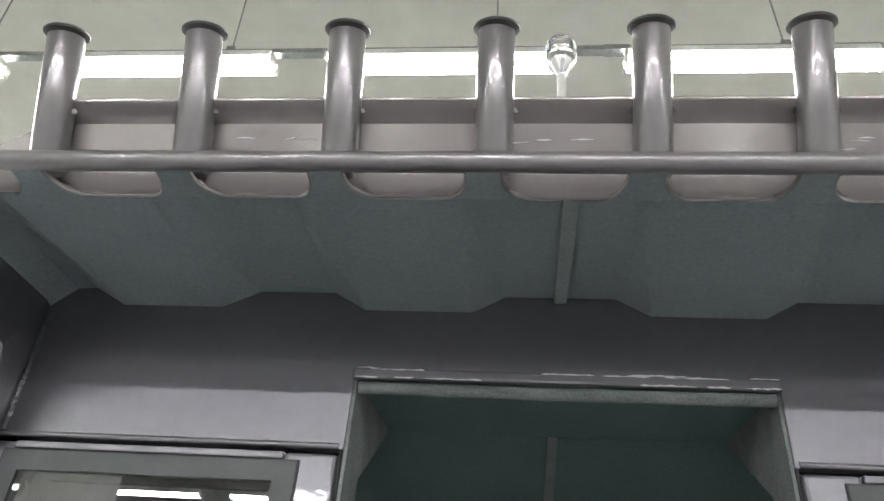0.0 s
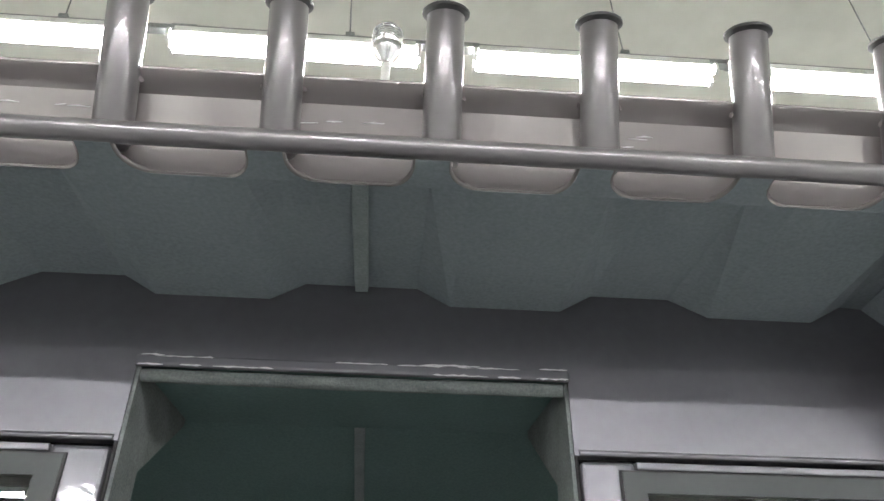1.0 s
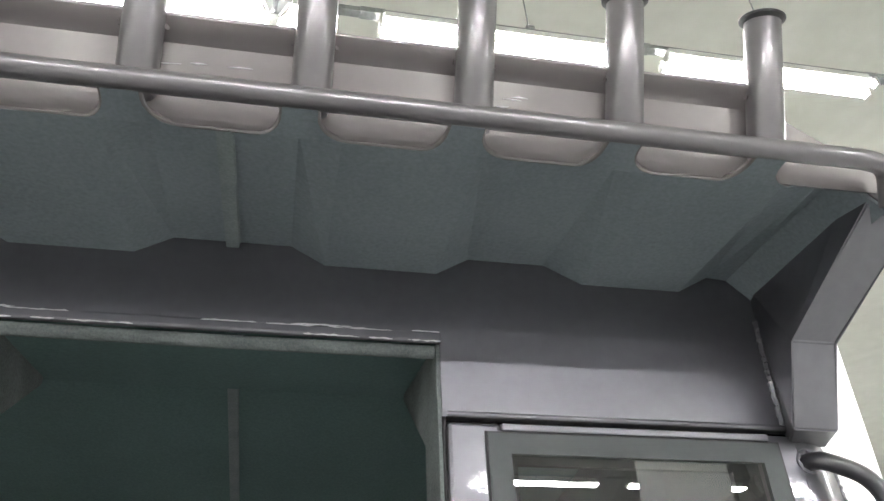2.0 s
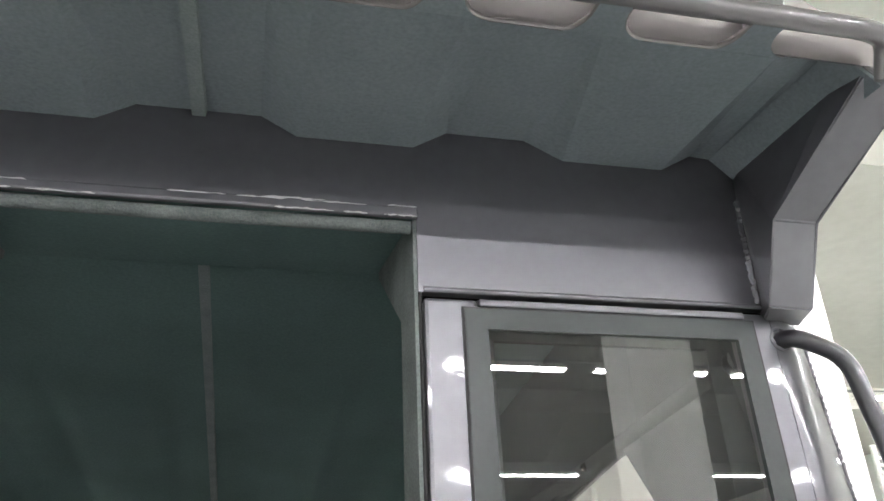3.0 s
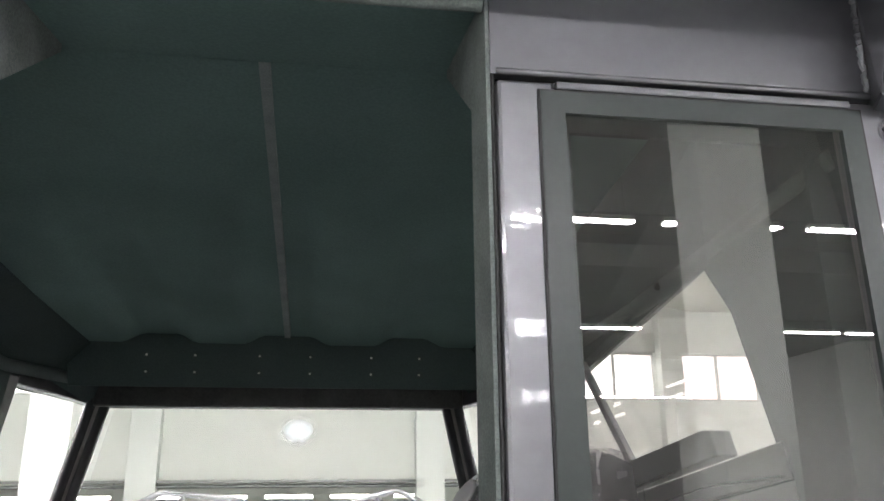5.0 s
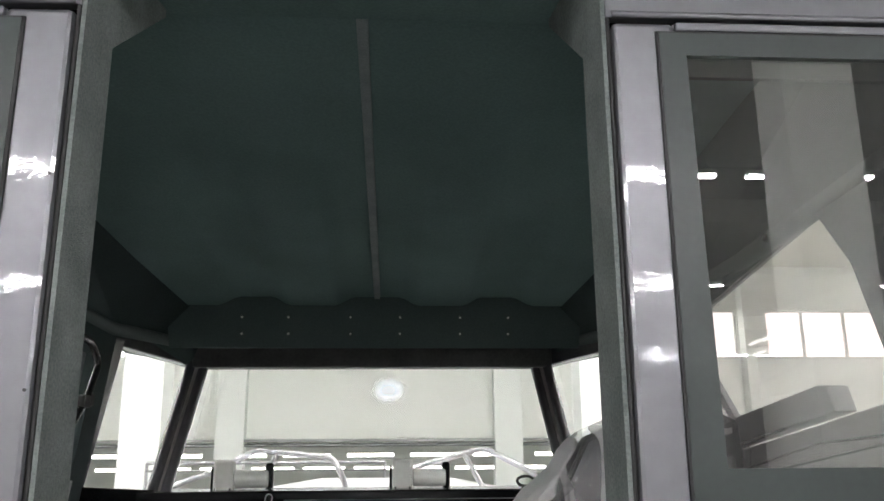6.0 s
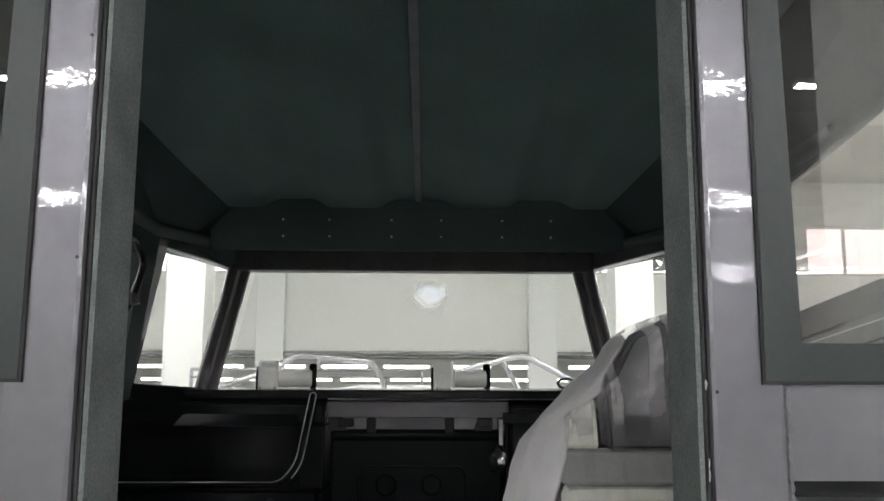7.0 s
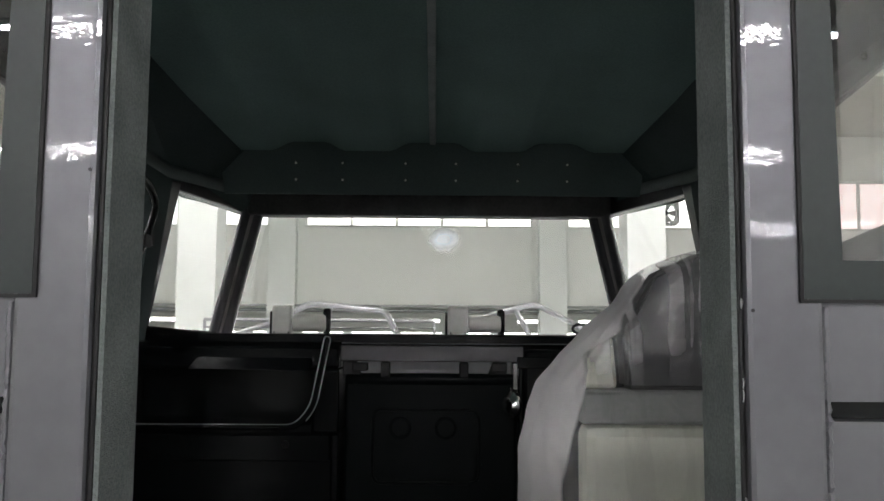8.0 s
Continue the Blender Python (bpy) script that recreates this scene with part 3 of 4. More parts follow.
def boat():
    b = thing("boat_cabin", "grey painted aluminium boat cabin with an open aft doorway", "boat cabin", (0, 0, 0))
    # hull and decks
    bm = bmesh.new()
    hexa(bm, [(-0.7, -4.4, -0.9), (0.7, -4.4, -0.9), (0.5, 4.6, -0.7), (-0.5, 4.6, -0.7)],
         [(-1.25, -4.4, -0.03), (1.25, -4.4, -0.03), (1.22, 4.6, -0.03), (-1.22, 4.6, -0.03)])
    hexa(bm, [(-0.12, -4.4, FLOOR_Z), (0.12, -4.4, FLOOR_Z), (0.12, 4.0, FLOOR_Z), (-0.12, 4.0, FLOOR_Z)],
         [(-0.7, -4.4, -0.9), (0.7, -4.4, -0.9), (0.5, 4.6, -0.7), (-0.5, 4.6, -0.7)])
    part("hull", bm, PAINT, b)
    part("deck", box(bmesh.new(), -1.22, 1.22, -4.4, -0.002, -0.03, 0.0), DECK, b)
    part("cabin_floor", box(bmesh.new(), -1.12, 1.12, 0.0, 2.62, -0.03, 0.0), DARK_FLOOR, b, "unseen cabin floor, black to cut bounce light")
    bm = bmesh.new()
    hexa(bm, [(-1.22, 2.72, 0.1), (1.22, 2.72, 0.1), (0.5, 6.2, 0.3), (-0.5, 6.2, 0.3)],
         [(-1.25, 2.72, 0.958), (1.25, 2.72, 0.958), (0.55, 6.4, 1.01), (-0.55, 6.4, 1.01)])
    part("foredeck", bm, BOUNCE_DECK, b, "foredeck paled to bounce light into the cabin")

    # roof
    ys = [-0.362, -0.24, -0.12, 0.0, 0.3, 0.8, 1.3, 1.8, 2.3, 2.72]
    part("roof_sheet", roof_sheet(bmesh.new(), ROOF_X, ys, 0.012, 0.045), PAINT, b)
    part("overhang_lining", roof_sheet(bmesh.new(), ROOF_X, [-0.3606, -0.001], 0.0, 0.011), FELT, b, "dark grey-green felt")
    inner = [x for x in SOFT_X if abs(x) < 0.9]
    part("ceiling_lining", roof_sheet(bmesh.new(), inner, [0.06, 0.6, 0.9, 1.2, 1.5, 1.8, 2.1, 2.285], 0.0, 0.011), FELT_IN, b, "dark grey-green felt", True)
    bm = bmesh.new()
    hexa(bm, [(-0.011, -0.355, roof_z(0, -0.355) - 0.009), (0.011, -0.355, roof_z(0, -0.355) - 0.009),
              (0.011, -0.003, roof_z(0, 0) - 0.013), (-0.011, -0.003, roof_z(0, 0) - 0.013)],
         [(-0.013, -0.355, roof_z(0, -0.355) + 0.002), (0.013, -0.355, roof_z(0, -0.355) + 0.002),
          (0.013, -0.003, roof_z(0, 0) + 0.002), (-0.013, -0.003, roof_z(0, 0) + 0.002)])
    part("lining_strip", bm, FELT_STRIP, b)
    bm = bmesh.new()
    hexa(bm, [(-0.011, 0.07, roof_z(0, 0.07) - 0.012), (0.011, 0.07, roof_z(0, 0.07) - 0.012),
              (0.011, 2.27, roof_z(0, 2.27) - 0.012), (-0.011, 2.27, roof_z(0, 2.27) - 0.012)],
         [(-0.013, 0.07, roof_z(0, 0.07) + 0.002), (0.013, 0.07, roof_z(0, 0.07) + 0.002),
          (0.013, 2.27, roof_z(0, 2.27) + 0.002), (-0.013, 2.27, roof_z(0, 2.27) + 0.002)])
    part("lining_strip", bm, FELT_STRIP, b)

    # aft wall above the window line, one sheet round the door head
    sheet = [(-0.99, 1.826), (-0.362, 1.826), (-0.362, 1.962), (0.362, 1.962), (0.362, 1.826), (0.99, 1.826),
             (0.996, 2.085), (0.94, 2.142), (-0.94, 2.142), (-0.996, 2.085)]
    part("fascia", hexa(bmesh.new(), [(x, 0, z) for x, z in sheet], [(x, 0.045, z) for x, z in sheet]), PAINT, b)
    for s in (-1, 1):
        part("seam_gasket", box(bmesh.new(), min(s * 0.366, s * 1.0), max(s * 0.366, s * 1.0), 0.016, 0.03, 1.8158, 1.8252), BLACK, b)
        part("fold", sweep(bmesh.new(), [(s * 0.37, 0.001, 1.8305), (s * 0.985, 0.001, 1.8305)], 0.0055, 10), PAINT, b, "", True)
        part("weld", bead(bmesh.new(), [(s * 0.970, -0.003, 1.835), (s * 0.974, -0.003, 2.05)], 0.0065), PAINT, b, "", True)
    bm = box(bmesh.new(), -0.364, 0.364, -0.012, 0.0, 1.9535, 1.9745, 0.005)
    part("drip_rail", bm, PAINT, b, "glossy grey drip rail over the doorway")
    random.seed(4)
    # sealant smears, whose white also draws the rail's broken highlights
    for dz, dy, fill in ((-0.0105, 0.010, 0.9), (0.0045, 0.0095, 0.75), (0.0075, 0.0105, 0.5)):
        x = -0.358
        while x < 0.345:
            ln = random.uniform(0.02, 0.11)
            x1 = min(x + ln, 0.361)
            if random.random() < fill:
                k = max(5, int(ln / 0.008))
                pts = [(x + (x1 - x) * q / k, -0.0205 + dy + random.uniform(-0.0006, 0.0003), 1.9665 + dz + random.uniform(-0.0008, 0.0008)) for q in range(k + 1)]
                rad = [0.0004] + [random.uniform(0.0006, 0.0019) for _ in range(k - 1)] + [0.0004]
                part("sealant", sweep(bmesh.new(), pts, 0.002, 6, rad), SEAL, b, "white sealant smear", True)
            x = x1 + random.uniform(0.004, 0.03)

    # doorway lining: felt returns with clipped inner corners
    for e in (-1, 1):
        side = [(0.004, 0.0), (0.1, 0.0), (0.1, 1.812), (0.34, 2.0), (0.34, 2.03), (0.004, 1.962)]
        bm = bmesh.new()
        hexa(bm, [(e * (0.356 - 0.004 * (y > 0.05)), y, z) for y, z in side], [(e * 0.362, y, z) for y, z in side])
        part("doorway_lining", bm, FELT_EDGE, b, "pale grey felt on the doorway edge")
    bm = bmesh.new()
    hexa(bm, [(-0.356, 0.004, 1.958), (0.356, 0.004, 1.958), (0.362, 0.36, 2.018), (-0.362, 0.36, 2.018)],
         [(-0.356, 0.004, 1.97), (0.356, 0.004, 1.97), (0.362, 0.36, 2.032), (-0.362, 0.36, 2.032)])
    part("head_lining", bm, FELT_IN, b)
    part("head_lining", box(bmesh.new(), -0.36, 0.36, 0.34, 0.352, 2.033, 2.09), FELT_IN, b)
    part("felt_roll", sweep(bmesh.new(), [(-0.352, 0.006, 1.943), (0.0, 0.006, 1.941), (0.352, 0.006, 1.943)], 0.0115, 10), FELT_EDGE, b, "", True)
    for s in (-1, 1):
        part("door_gasket", box(bmesh.new(), min(s * 0.3625, s * 0.3685), max(s * 0.3625, s * 0.3685), 0.002, 0.03, 0.0, 1.958, 0.002), RUBBER, b)

    # aft wall beside the door
    for s in (-1, 1):
        def P(x, z, y=0.0):
            return (s * x, y, z)
        bm = box(bmesh.new(), min(s * 0.369, s * 0.4575), max(s * 0.369, s * 0.4575), -0.006, 0.05, 0.0, 1.8155, 0.007)
        part("door_post", bm, PAINT, b, "glossy grey door post")
        for hx, hz in (((0.3765, 1.58), (0.3765, 1.305)) if s < 0 else ((0.3765, 1.15),)):
            part("screw_hole", lathe(bmesh.new(), [(0.0022, 0), (0.0022, 0.0012)], P(hx, hz, -0.0055), (0, -1, 0), 10), RUBBER, b)
        if s > 0:
            for z in (1.152, 1.062, 1.047, 0.93):
                part("sealant", sweep(bmesh.new(), [P(0.3655, z, 0.0), P(0.3662, z + 0.008, -0.001), P(0.3655, z + random.uniform(0.010, 0.018), 0.0)], 0.002, 6,
                                      [0.0006, random.uniform(0.001, 0.002), 0.0006]), SEAL, b, "white sealant smear", True)
        win_o = [P(0.4335, 1.163), P(0.957, 1.163), P(0.944, 1.797), P(0.4335, 1.797)]
        win_i = [P(0.478, 1.207), P(0.918, 1.207), P(0.910, 1.763), P(0.470, 1.763)]
        outer = [P(0.4577, 1.048), P(1.01, 1.048), P(0.985, 1.8155), P(0.4577, 1.8155)]
        opening = [P(0.459, 1.175), P(0.946, 1.175), P(0.933, 1.79), P(0.459, 1.79)]
        part("window_panel", ring(bmesh.new(), outer, opening, (0, 0.045, 0)), PAINT, b)
        part("top_strip", box(bmesh.new(), min(s * 0.458, s * 0.93), max(s * 0.458, s * 0.93), -0.012, -0.001, 1.801, 1.8145, 0.003), PAINT, b)
        part("seam", box(bmesh.new(), min(s * 0.4577, s * 1.02), max(s * 0.4577, s * 1.02), 0.026, 0.045, 1.0265, 1.0475), BLACK, b)
        bm = plate(bmesh.new(), [P(0.4577, 0.0), P(1.10, 0.0), P(1.012, 1.026), P(0.4577, 1.026)], (0, 0.045, 0))
        part("lower_panel", bm, PAINT, b)
        part("weld", bead(bmesh.new(), [P(0.459, 0.55, -0.001), P(0.460, 1.16, -0.001)], 0.0046), PAINT, b, "", True)
        # corner post: folded outward
        bm = bmesh.new()
        top = [(0.986, 0), (0.998, 0), (1.012, 0.003), (1.03, 0.010), (1.066, 0.042), (1.104, 0.082)]
        low = [(1.0115, 0), (1.026, 0), (1.044, 0.003), (1.068, 0.011), (1.128, 0.052), (1.192, 0.105)]
        cut = [[bm.verts.new(P(x0 + (x1 - x0) * q / 6, 1.8155 - 0.7675 * q / 6, y0 + (y1 - y0) * q / 6 + e)) for (x0, y0), (x1, y1) in zip(top, low)]
               + [bm.verts.new(P(x0 + (x1 - x0) * q / 6, 1.8155 - 0.7675 * q / 6, y0 + (y1 - y0) * q / 6 + 0.03)) for (x0, y0), (x1, y1) in zip(top[::-1], low[::-1])]
               for e in (0.0,) for q in range(7)]
        for c0, c1 in zip(cut, cut[1:]):
            for q in range(12):
                bm.faces.new((c0[q], c0[(q + 1) % 12], c1[(q + 1) % 12], c1[q]))
        bm.faces.new(cut[0])
        bm.faces.new(cut[-1])
        part("corner_post", bm, PAINT, b, "glossy grey folded corner post", True)
        part("weld", bead(bmesh.new(), [P(1.104, 1.81, 0.081), P(1.192, 1.05, 0.105)], 0.005), PAINT, b, "", True)
        # window
        w = part("window", ring(bmesh.new(), [(x, y - 0.002, z) for x, y, z in win_o], [(x, y - 0.002, z) for x, y, z in win_i], (0, -0.009, 0)),
                 FRAME, b, "dark grey aluminium window frame")
        part("seal", ring(bmesh.new(), [P(0.4295, 1.159, -0.001), P(0.961, 1.159, -0.001), P(0.947, 1.800, -0.001), P(0.4295, 1.800, -0.001)],
                          [P(0.4345, 1.164, -0.001), P(0.956, 1.164, -0.001), P(0.943, 1.796, -0.001), P(0.4345, 1.796, -0.001)], (0, -0.009, 0)), RUBBER, w)
        p = part("pane", plate(bmesh.new(), [P(0.47, 1.199, -0.006), P(0.924, 1.199, -0.006), P(0.914, 1.769, -0.006), P(0.464, 1.769, -0.006)], (0, 0.004, 0)),
                 COATED, w, "tinted glass mirroring the hall")
        p.visible_shadow = False
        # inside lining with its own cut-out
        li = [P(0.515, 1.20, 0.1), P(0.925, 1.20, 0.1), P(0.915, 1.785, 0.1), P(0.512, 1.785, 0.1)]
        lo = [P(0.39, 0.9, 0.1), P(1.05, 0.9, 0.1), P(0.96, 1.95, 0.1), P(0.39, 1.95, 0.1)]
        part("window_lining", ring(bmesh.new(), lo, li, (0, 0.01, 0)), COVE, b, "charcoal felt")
        # roof wing at the side
        wing = ((0.02, 1.806, 0.985, 1.06), (-0.055, 1.806, 0.950, 1.036), (-0.12, 1.939, 0.946, 1.033), (-0.36, 2.062, 0.978, 1.075),
                (-0.36, 2.135, 0.98, 1.08), (0.02, 2.15, 0.985, 1.08))
        bm = bmesh.new()
        hexa(bm, [(s * xi, y, z) for y, z, xi, xo in wing], [(s * xo, y, z) for y, z, xi, xo in wing])
        bmesh.ops.bevel(bm, geom=list(bm.edges), offset=0.003, segments=2, affect="EDGES")
        part("roof_wing", bm, PAINT, b, "angled grey wing under the roof edge")
        # cabin side with a large opening
        def Q(y, z, t=0.0):
            return (s * (side_x(z) - t), y, z)
        hole = [(0.47, 1.318), (1.98, 1.137), (1.94, 1.575), (0.60, 1.74), (0.51, 1.59)]
        out = [(0.05, 1.06), (2.12, 1.06), (2.08, 1.70), (0.05, 2.06), (0.05, 1.59)]
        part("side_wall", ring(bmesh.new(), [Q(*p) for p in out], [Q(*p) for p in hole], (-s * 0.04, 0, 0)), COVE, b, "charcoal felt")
        part("lower_side", box(bmesh.new(), min(s * 1.2, s * 1.225), max(s * 1.2, s * 1.225), 0.05, 2.66, 0.0, 1.035), BLACK, b)
        part("side_ledge", box(bmesh.new(), min(s * 1.04, s * 1.225), max(s * 1.04, s * 1.225), 0.05, 2.30, 1.036, 1.059, 0.004), BLACK, b)
        part("outer_side", ring(bmesh.new(), [Q(y, z, -0.012) for y, z in out], [Q(y, z, -0.012) for y, z in hole], (s * 0.01, 0, 0)), PAINT, b)
        p = part("side_pane", plate(bmesh.new(), [Q(*q) for q in hole], (s * 0.005, 0, 0)), GLASS, b)
        p.visible_shadow = False
        part("side_mullion", plate(bmesh.new(), [Q(1.185, 1.27, 0.05), Q(1.23, 1.27, 0.05), Q(1.52, 1.66, 0.05), Q(1.485, 1.66, 0.05)], (s * 0.02, 0, 0), 0.003), COAMING, b, "dark grey strut across the side window")
        # coaming under the side window, with a wedge that carries the strut
        bm = plate(bmesh.new(), [Q(0.44, 1.325, 0.045), Q(2.0, 1.138, 0.045), Q(2.0, 1.07, 0.045), Q(0.44, 1.255, 0.045)], (s * 0.03, 0, 0), 0.004)
        part("coaming", bm, COAMING, b, "satin grey coaming under the side window")
        bm = plate(bmesh.new(), [Q(0.655, 1.305, 0.075), Q(1.62, 1.19, 0.075), Q(1.66, 1.262, 0.075), Q(0.70, 1.362, 0.075), Q(0.665, 1.36, 0.075)], (s * 0.05, 0, 0), 0.004)
        part("strut_base", bm, COAMING, b, "grey wedge block on the coaming")
        # steel bars added to draw the highlights on the glossy coaming edges
        part("bright_edge", sweep(bmesh.new(), [Q(0.88, 1.277, 0.079), Q(1.60, 1.188, 0.079)], 0.0045, 8), STEEL, b, "", True)
        part("bright_edge", sweep(bmesh.new(), [Q(0.46, 1.258, 0.051), Q(0.80, 1.241, 0.051), Q(1.14, 1.19, 0.051), Q(1.6, 1.13, 0.051)], 0.0045, 8), STEEL, b, "", True)
        part("coaming_panel", plate(bmesh.new(), [Q(0.44, 1.25, 0.042), Q(2.0, 1.062, 0.042), Q(2.0, 1.06, 0.042), Q(0.44, 1.06, 0.042)], (s * 0.02, 0, 0)), COAMING, b)
        part("catch", lathe(bmesh.new(), [(0.010, 0.0), (0.010, 0.012), (0.006, 0.016)], Q(0.80, 1.718, 0.04), (-s, 0, 0), 14), BLACK, b, "", True)
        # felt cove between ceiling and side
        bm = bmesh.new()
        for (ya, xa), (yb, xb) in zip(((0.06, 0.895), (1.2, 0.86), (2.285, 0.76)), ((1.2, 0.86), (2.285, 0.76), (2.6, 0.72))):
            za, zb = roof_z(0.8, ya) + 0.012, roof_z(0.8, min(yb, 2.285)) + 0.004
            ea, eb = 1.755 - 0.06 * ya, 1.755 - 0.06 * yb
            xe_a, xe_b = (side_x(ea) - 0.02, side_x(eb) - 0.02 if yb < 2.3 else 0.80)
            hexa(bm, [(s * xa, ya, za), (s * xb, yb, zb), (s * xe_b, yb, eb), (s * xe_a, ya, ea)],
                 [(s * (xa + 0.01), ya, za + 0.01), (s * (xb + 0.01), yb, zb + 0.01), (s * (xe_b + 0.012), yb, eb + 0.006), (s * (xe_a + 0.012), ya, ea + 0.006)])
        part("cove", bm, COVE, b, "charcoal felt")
        bm = bmesh.new()
        sweep(bm, [(s * 0.965, 0.08, 1.76), (s * 0.975, 1.0, 1.71), (s * 0.968, 2.02, 1.678), (s * 0.80, 2.56, 1.685)], 0.024, 10)
        part("padded_roll", bm, ROLL, b, "", True)
    # front strip with fasteners
    bm = bmesh.new()
    hexa(bm, [(-0.86, 2.292, 1.87), (0.86, 2.292, 1.87), (0.84, 2.335, 1.645), (-0.84, 2.335, 1.645)],
         [(-0.86, 2.304, 1.87), (0.86, 2.304, 1.87), (0.84, 2.347, 1.645), (-0.84, 2.347, 1.645)])
    plate(bm, [(-0.84, 2.336, 1.645), (0.84, 2.336, 1.645), (0.80, 2.565, 1.685), (-0.80, 2.565, 1.685)], (0, 0, 0.008))
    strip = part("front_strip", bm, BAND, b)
    bm = None
    for y, z in ((2.3105, 1.768), (2.3235, 1.702)):
        for x in (-0.55, -0.362, -0.109, 0.094, 0.343, 0.543):
            if bm is None:
                bm = bmesh.new()
                # heads coloured white to carry the glint of plain metal screws
                lathe(bm, [(0.0048, -0.002), (0.0048, 0.004), (0.0025, 0.0065)], (0, 0, 0), (0, -0.98, -0.19), 10)
                first = ob = part("screw", bm, WHITE_PLASTIC, strip, "screw head, white in place of its metal glint")
            else:
                ob = new("screw", first.data)
                ob.parent = strip
            ob.location = (x, y, z)

    # front frame: header, posts, sills
    FX = -0.029
    part("header", box(bmesh.new(), -0.80, 0.77, 2.56, 2.66, 1.588, 1.693, 0.008), CAP, b)
    for s in (-1, 1):
        bm = bmesh.new()
        sweep(bm, [(FX + s * 0.722, 2.615, 1.64), (FX + s * 0.822, 2.445, 1.05)], 0.023, 10)
        sweep(bm, [(FX + s * 0.772, 2.595, 1.64), (FX + s * 0.868, 2.425, 1.05)], 0.023, 10)
        part("front_post", bm, RAIL, b, "gloss black tube posts", True)
        bm = plate(bmesh.new(), [(FX + s * 0.732, 2.60, 1.64), (FX + s * 0.762, 2.58, 1.64), (FX + s * 0.858, 2.415, 1.05), (FX + s * 0.832, 2.43, 1.05)], (0, 0.03, 0))
        part("front_post", bm, RACK, b)
        bm = bmesh.new()
        plate(bm, [(FX + s * 0.77, 2.63, 1.595), (s * 0.98, 2.14, 1.63), (s * 0.98, 2.14, 1.69), (FX + s * 0.77, 2.63, 1.68)], (s * 0.05, 0.02, 0), 0.006)
        part("quarter_header", bm, RAIL, b)
        bm = bmesh.new()
        plate(bm, [(s * 0.86, 2.46, 1.02), (s * 1.09, 2.10, 1.04), (s * 1.075, 2.10, 1.115), (s * 0.85, 2.46, 1.085)], (s * 0.06, 0.02, 0), 0.006)
        part("quarter_sill", bm, BLACK, b)
        bm = bmesh.new()
        plate(bm, [(s * 0.955, 2.16, 1.66), (s * 1.0, 2.04, 1.66), (s * 1.105, 2.04, 1.04), (s * 1.075, 2.16, 1.04)], (s * 0.05, 0.02, 0), 0.008)
        part("quarter_post", bm, RAIL, b)
        p = part("quarter_pane", plate(bmesh.new(), [(s * 0.80, 2.62, 1.62), (s * 0.98, 2.15, 1.64), (s * 1.09, 2.12, 1.09), (s * 0.885, 2.45, 1.06)], (s * 0.004, 0.002, 0)), GLASS, b)
        p.visible_shadow = False
    p = part("windshield", plate(bmesh.new(), [(-0.80, 2.46, 1.06), (0.80, 2.46, 1.06), (0.72, 2.635, 1.61), (-0.72, 2.635, 1.61)], (0, 0.006, 0)), GLASS, b, "clear front window")
    p.visible_shadow = False
    part("haze_spot", lathe(bmesh.new(), [(0.105, 0.0), (0.105, 0.0008)], (0.052, 2.588, 1.492), (0, -0.953, 0.303), 28), HAZE, p, "small milky spot on the glass")
    part("sill", box(bmesh.new(), -0.93, 0.93, 2.34, 2.66, 1.045, 1.083, 0.006), BLACK, b)
    # thin alloy bar added in place of the highlight on the sill's bevel
    part("edge_trim", sweep(bmesh.new(), [(-0.355, 2.337, 1.0475), (0.62, 2.337, 1.0475)], 0.0022, 8), ALLOY, b, "sill edge highlight drawn as a thin bar", True)
    bm = bmesh.new()
    box(bm, -1.2, -0.345, 2.60, 2.66, 0.0, 1.044)
    box(bm, 0.345, 1.2, 2.60, 2.66, 0.0, 1.044)
    box(bm, -0.345, 0.345, 2.60, 2.66, 0.985, 1.044)
    part("front_wall", bm, BLACK, b)
    return b


# ---------------------------------------------------------------- rod rack and fittings outside
LEAN = Vector((0.0, -0.402, 0.916))


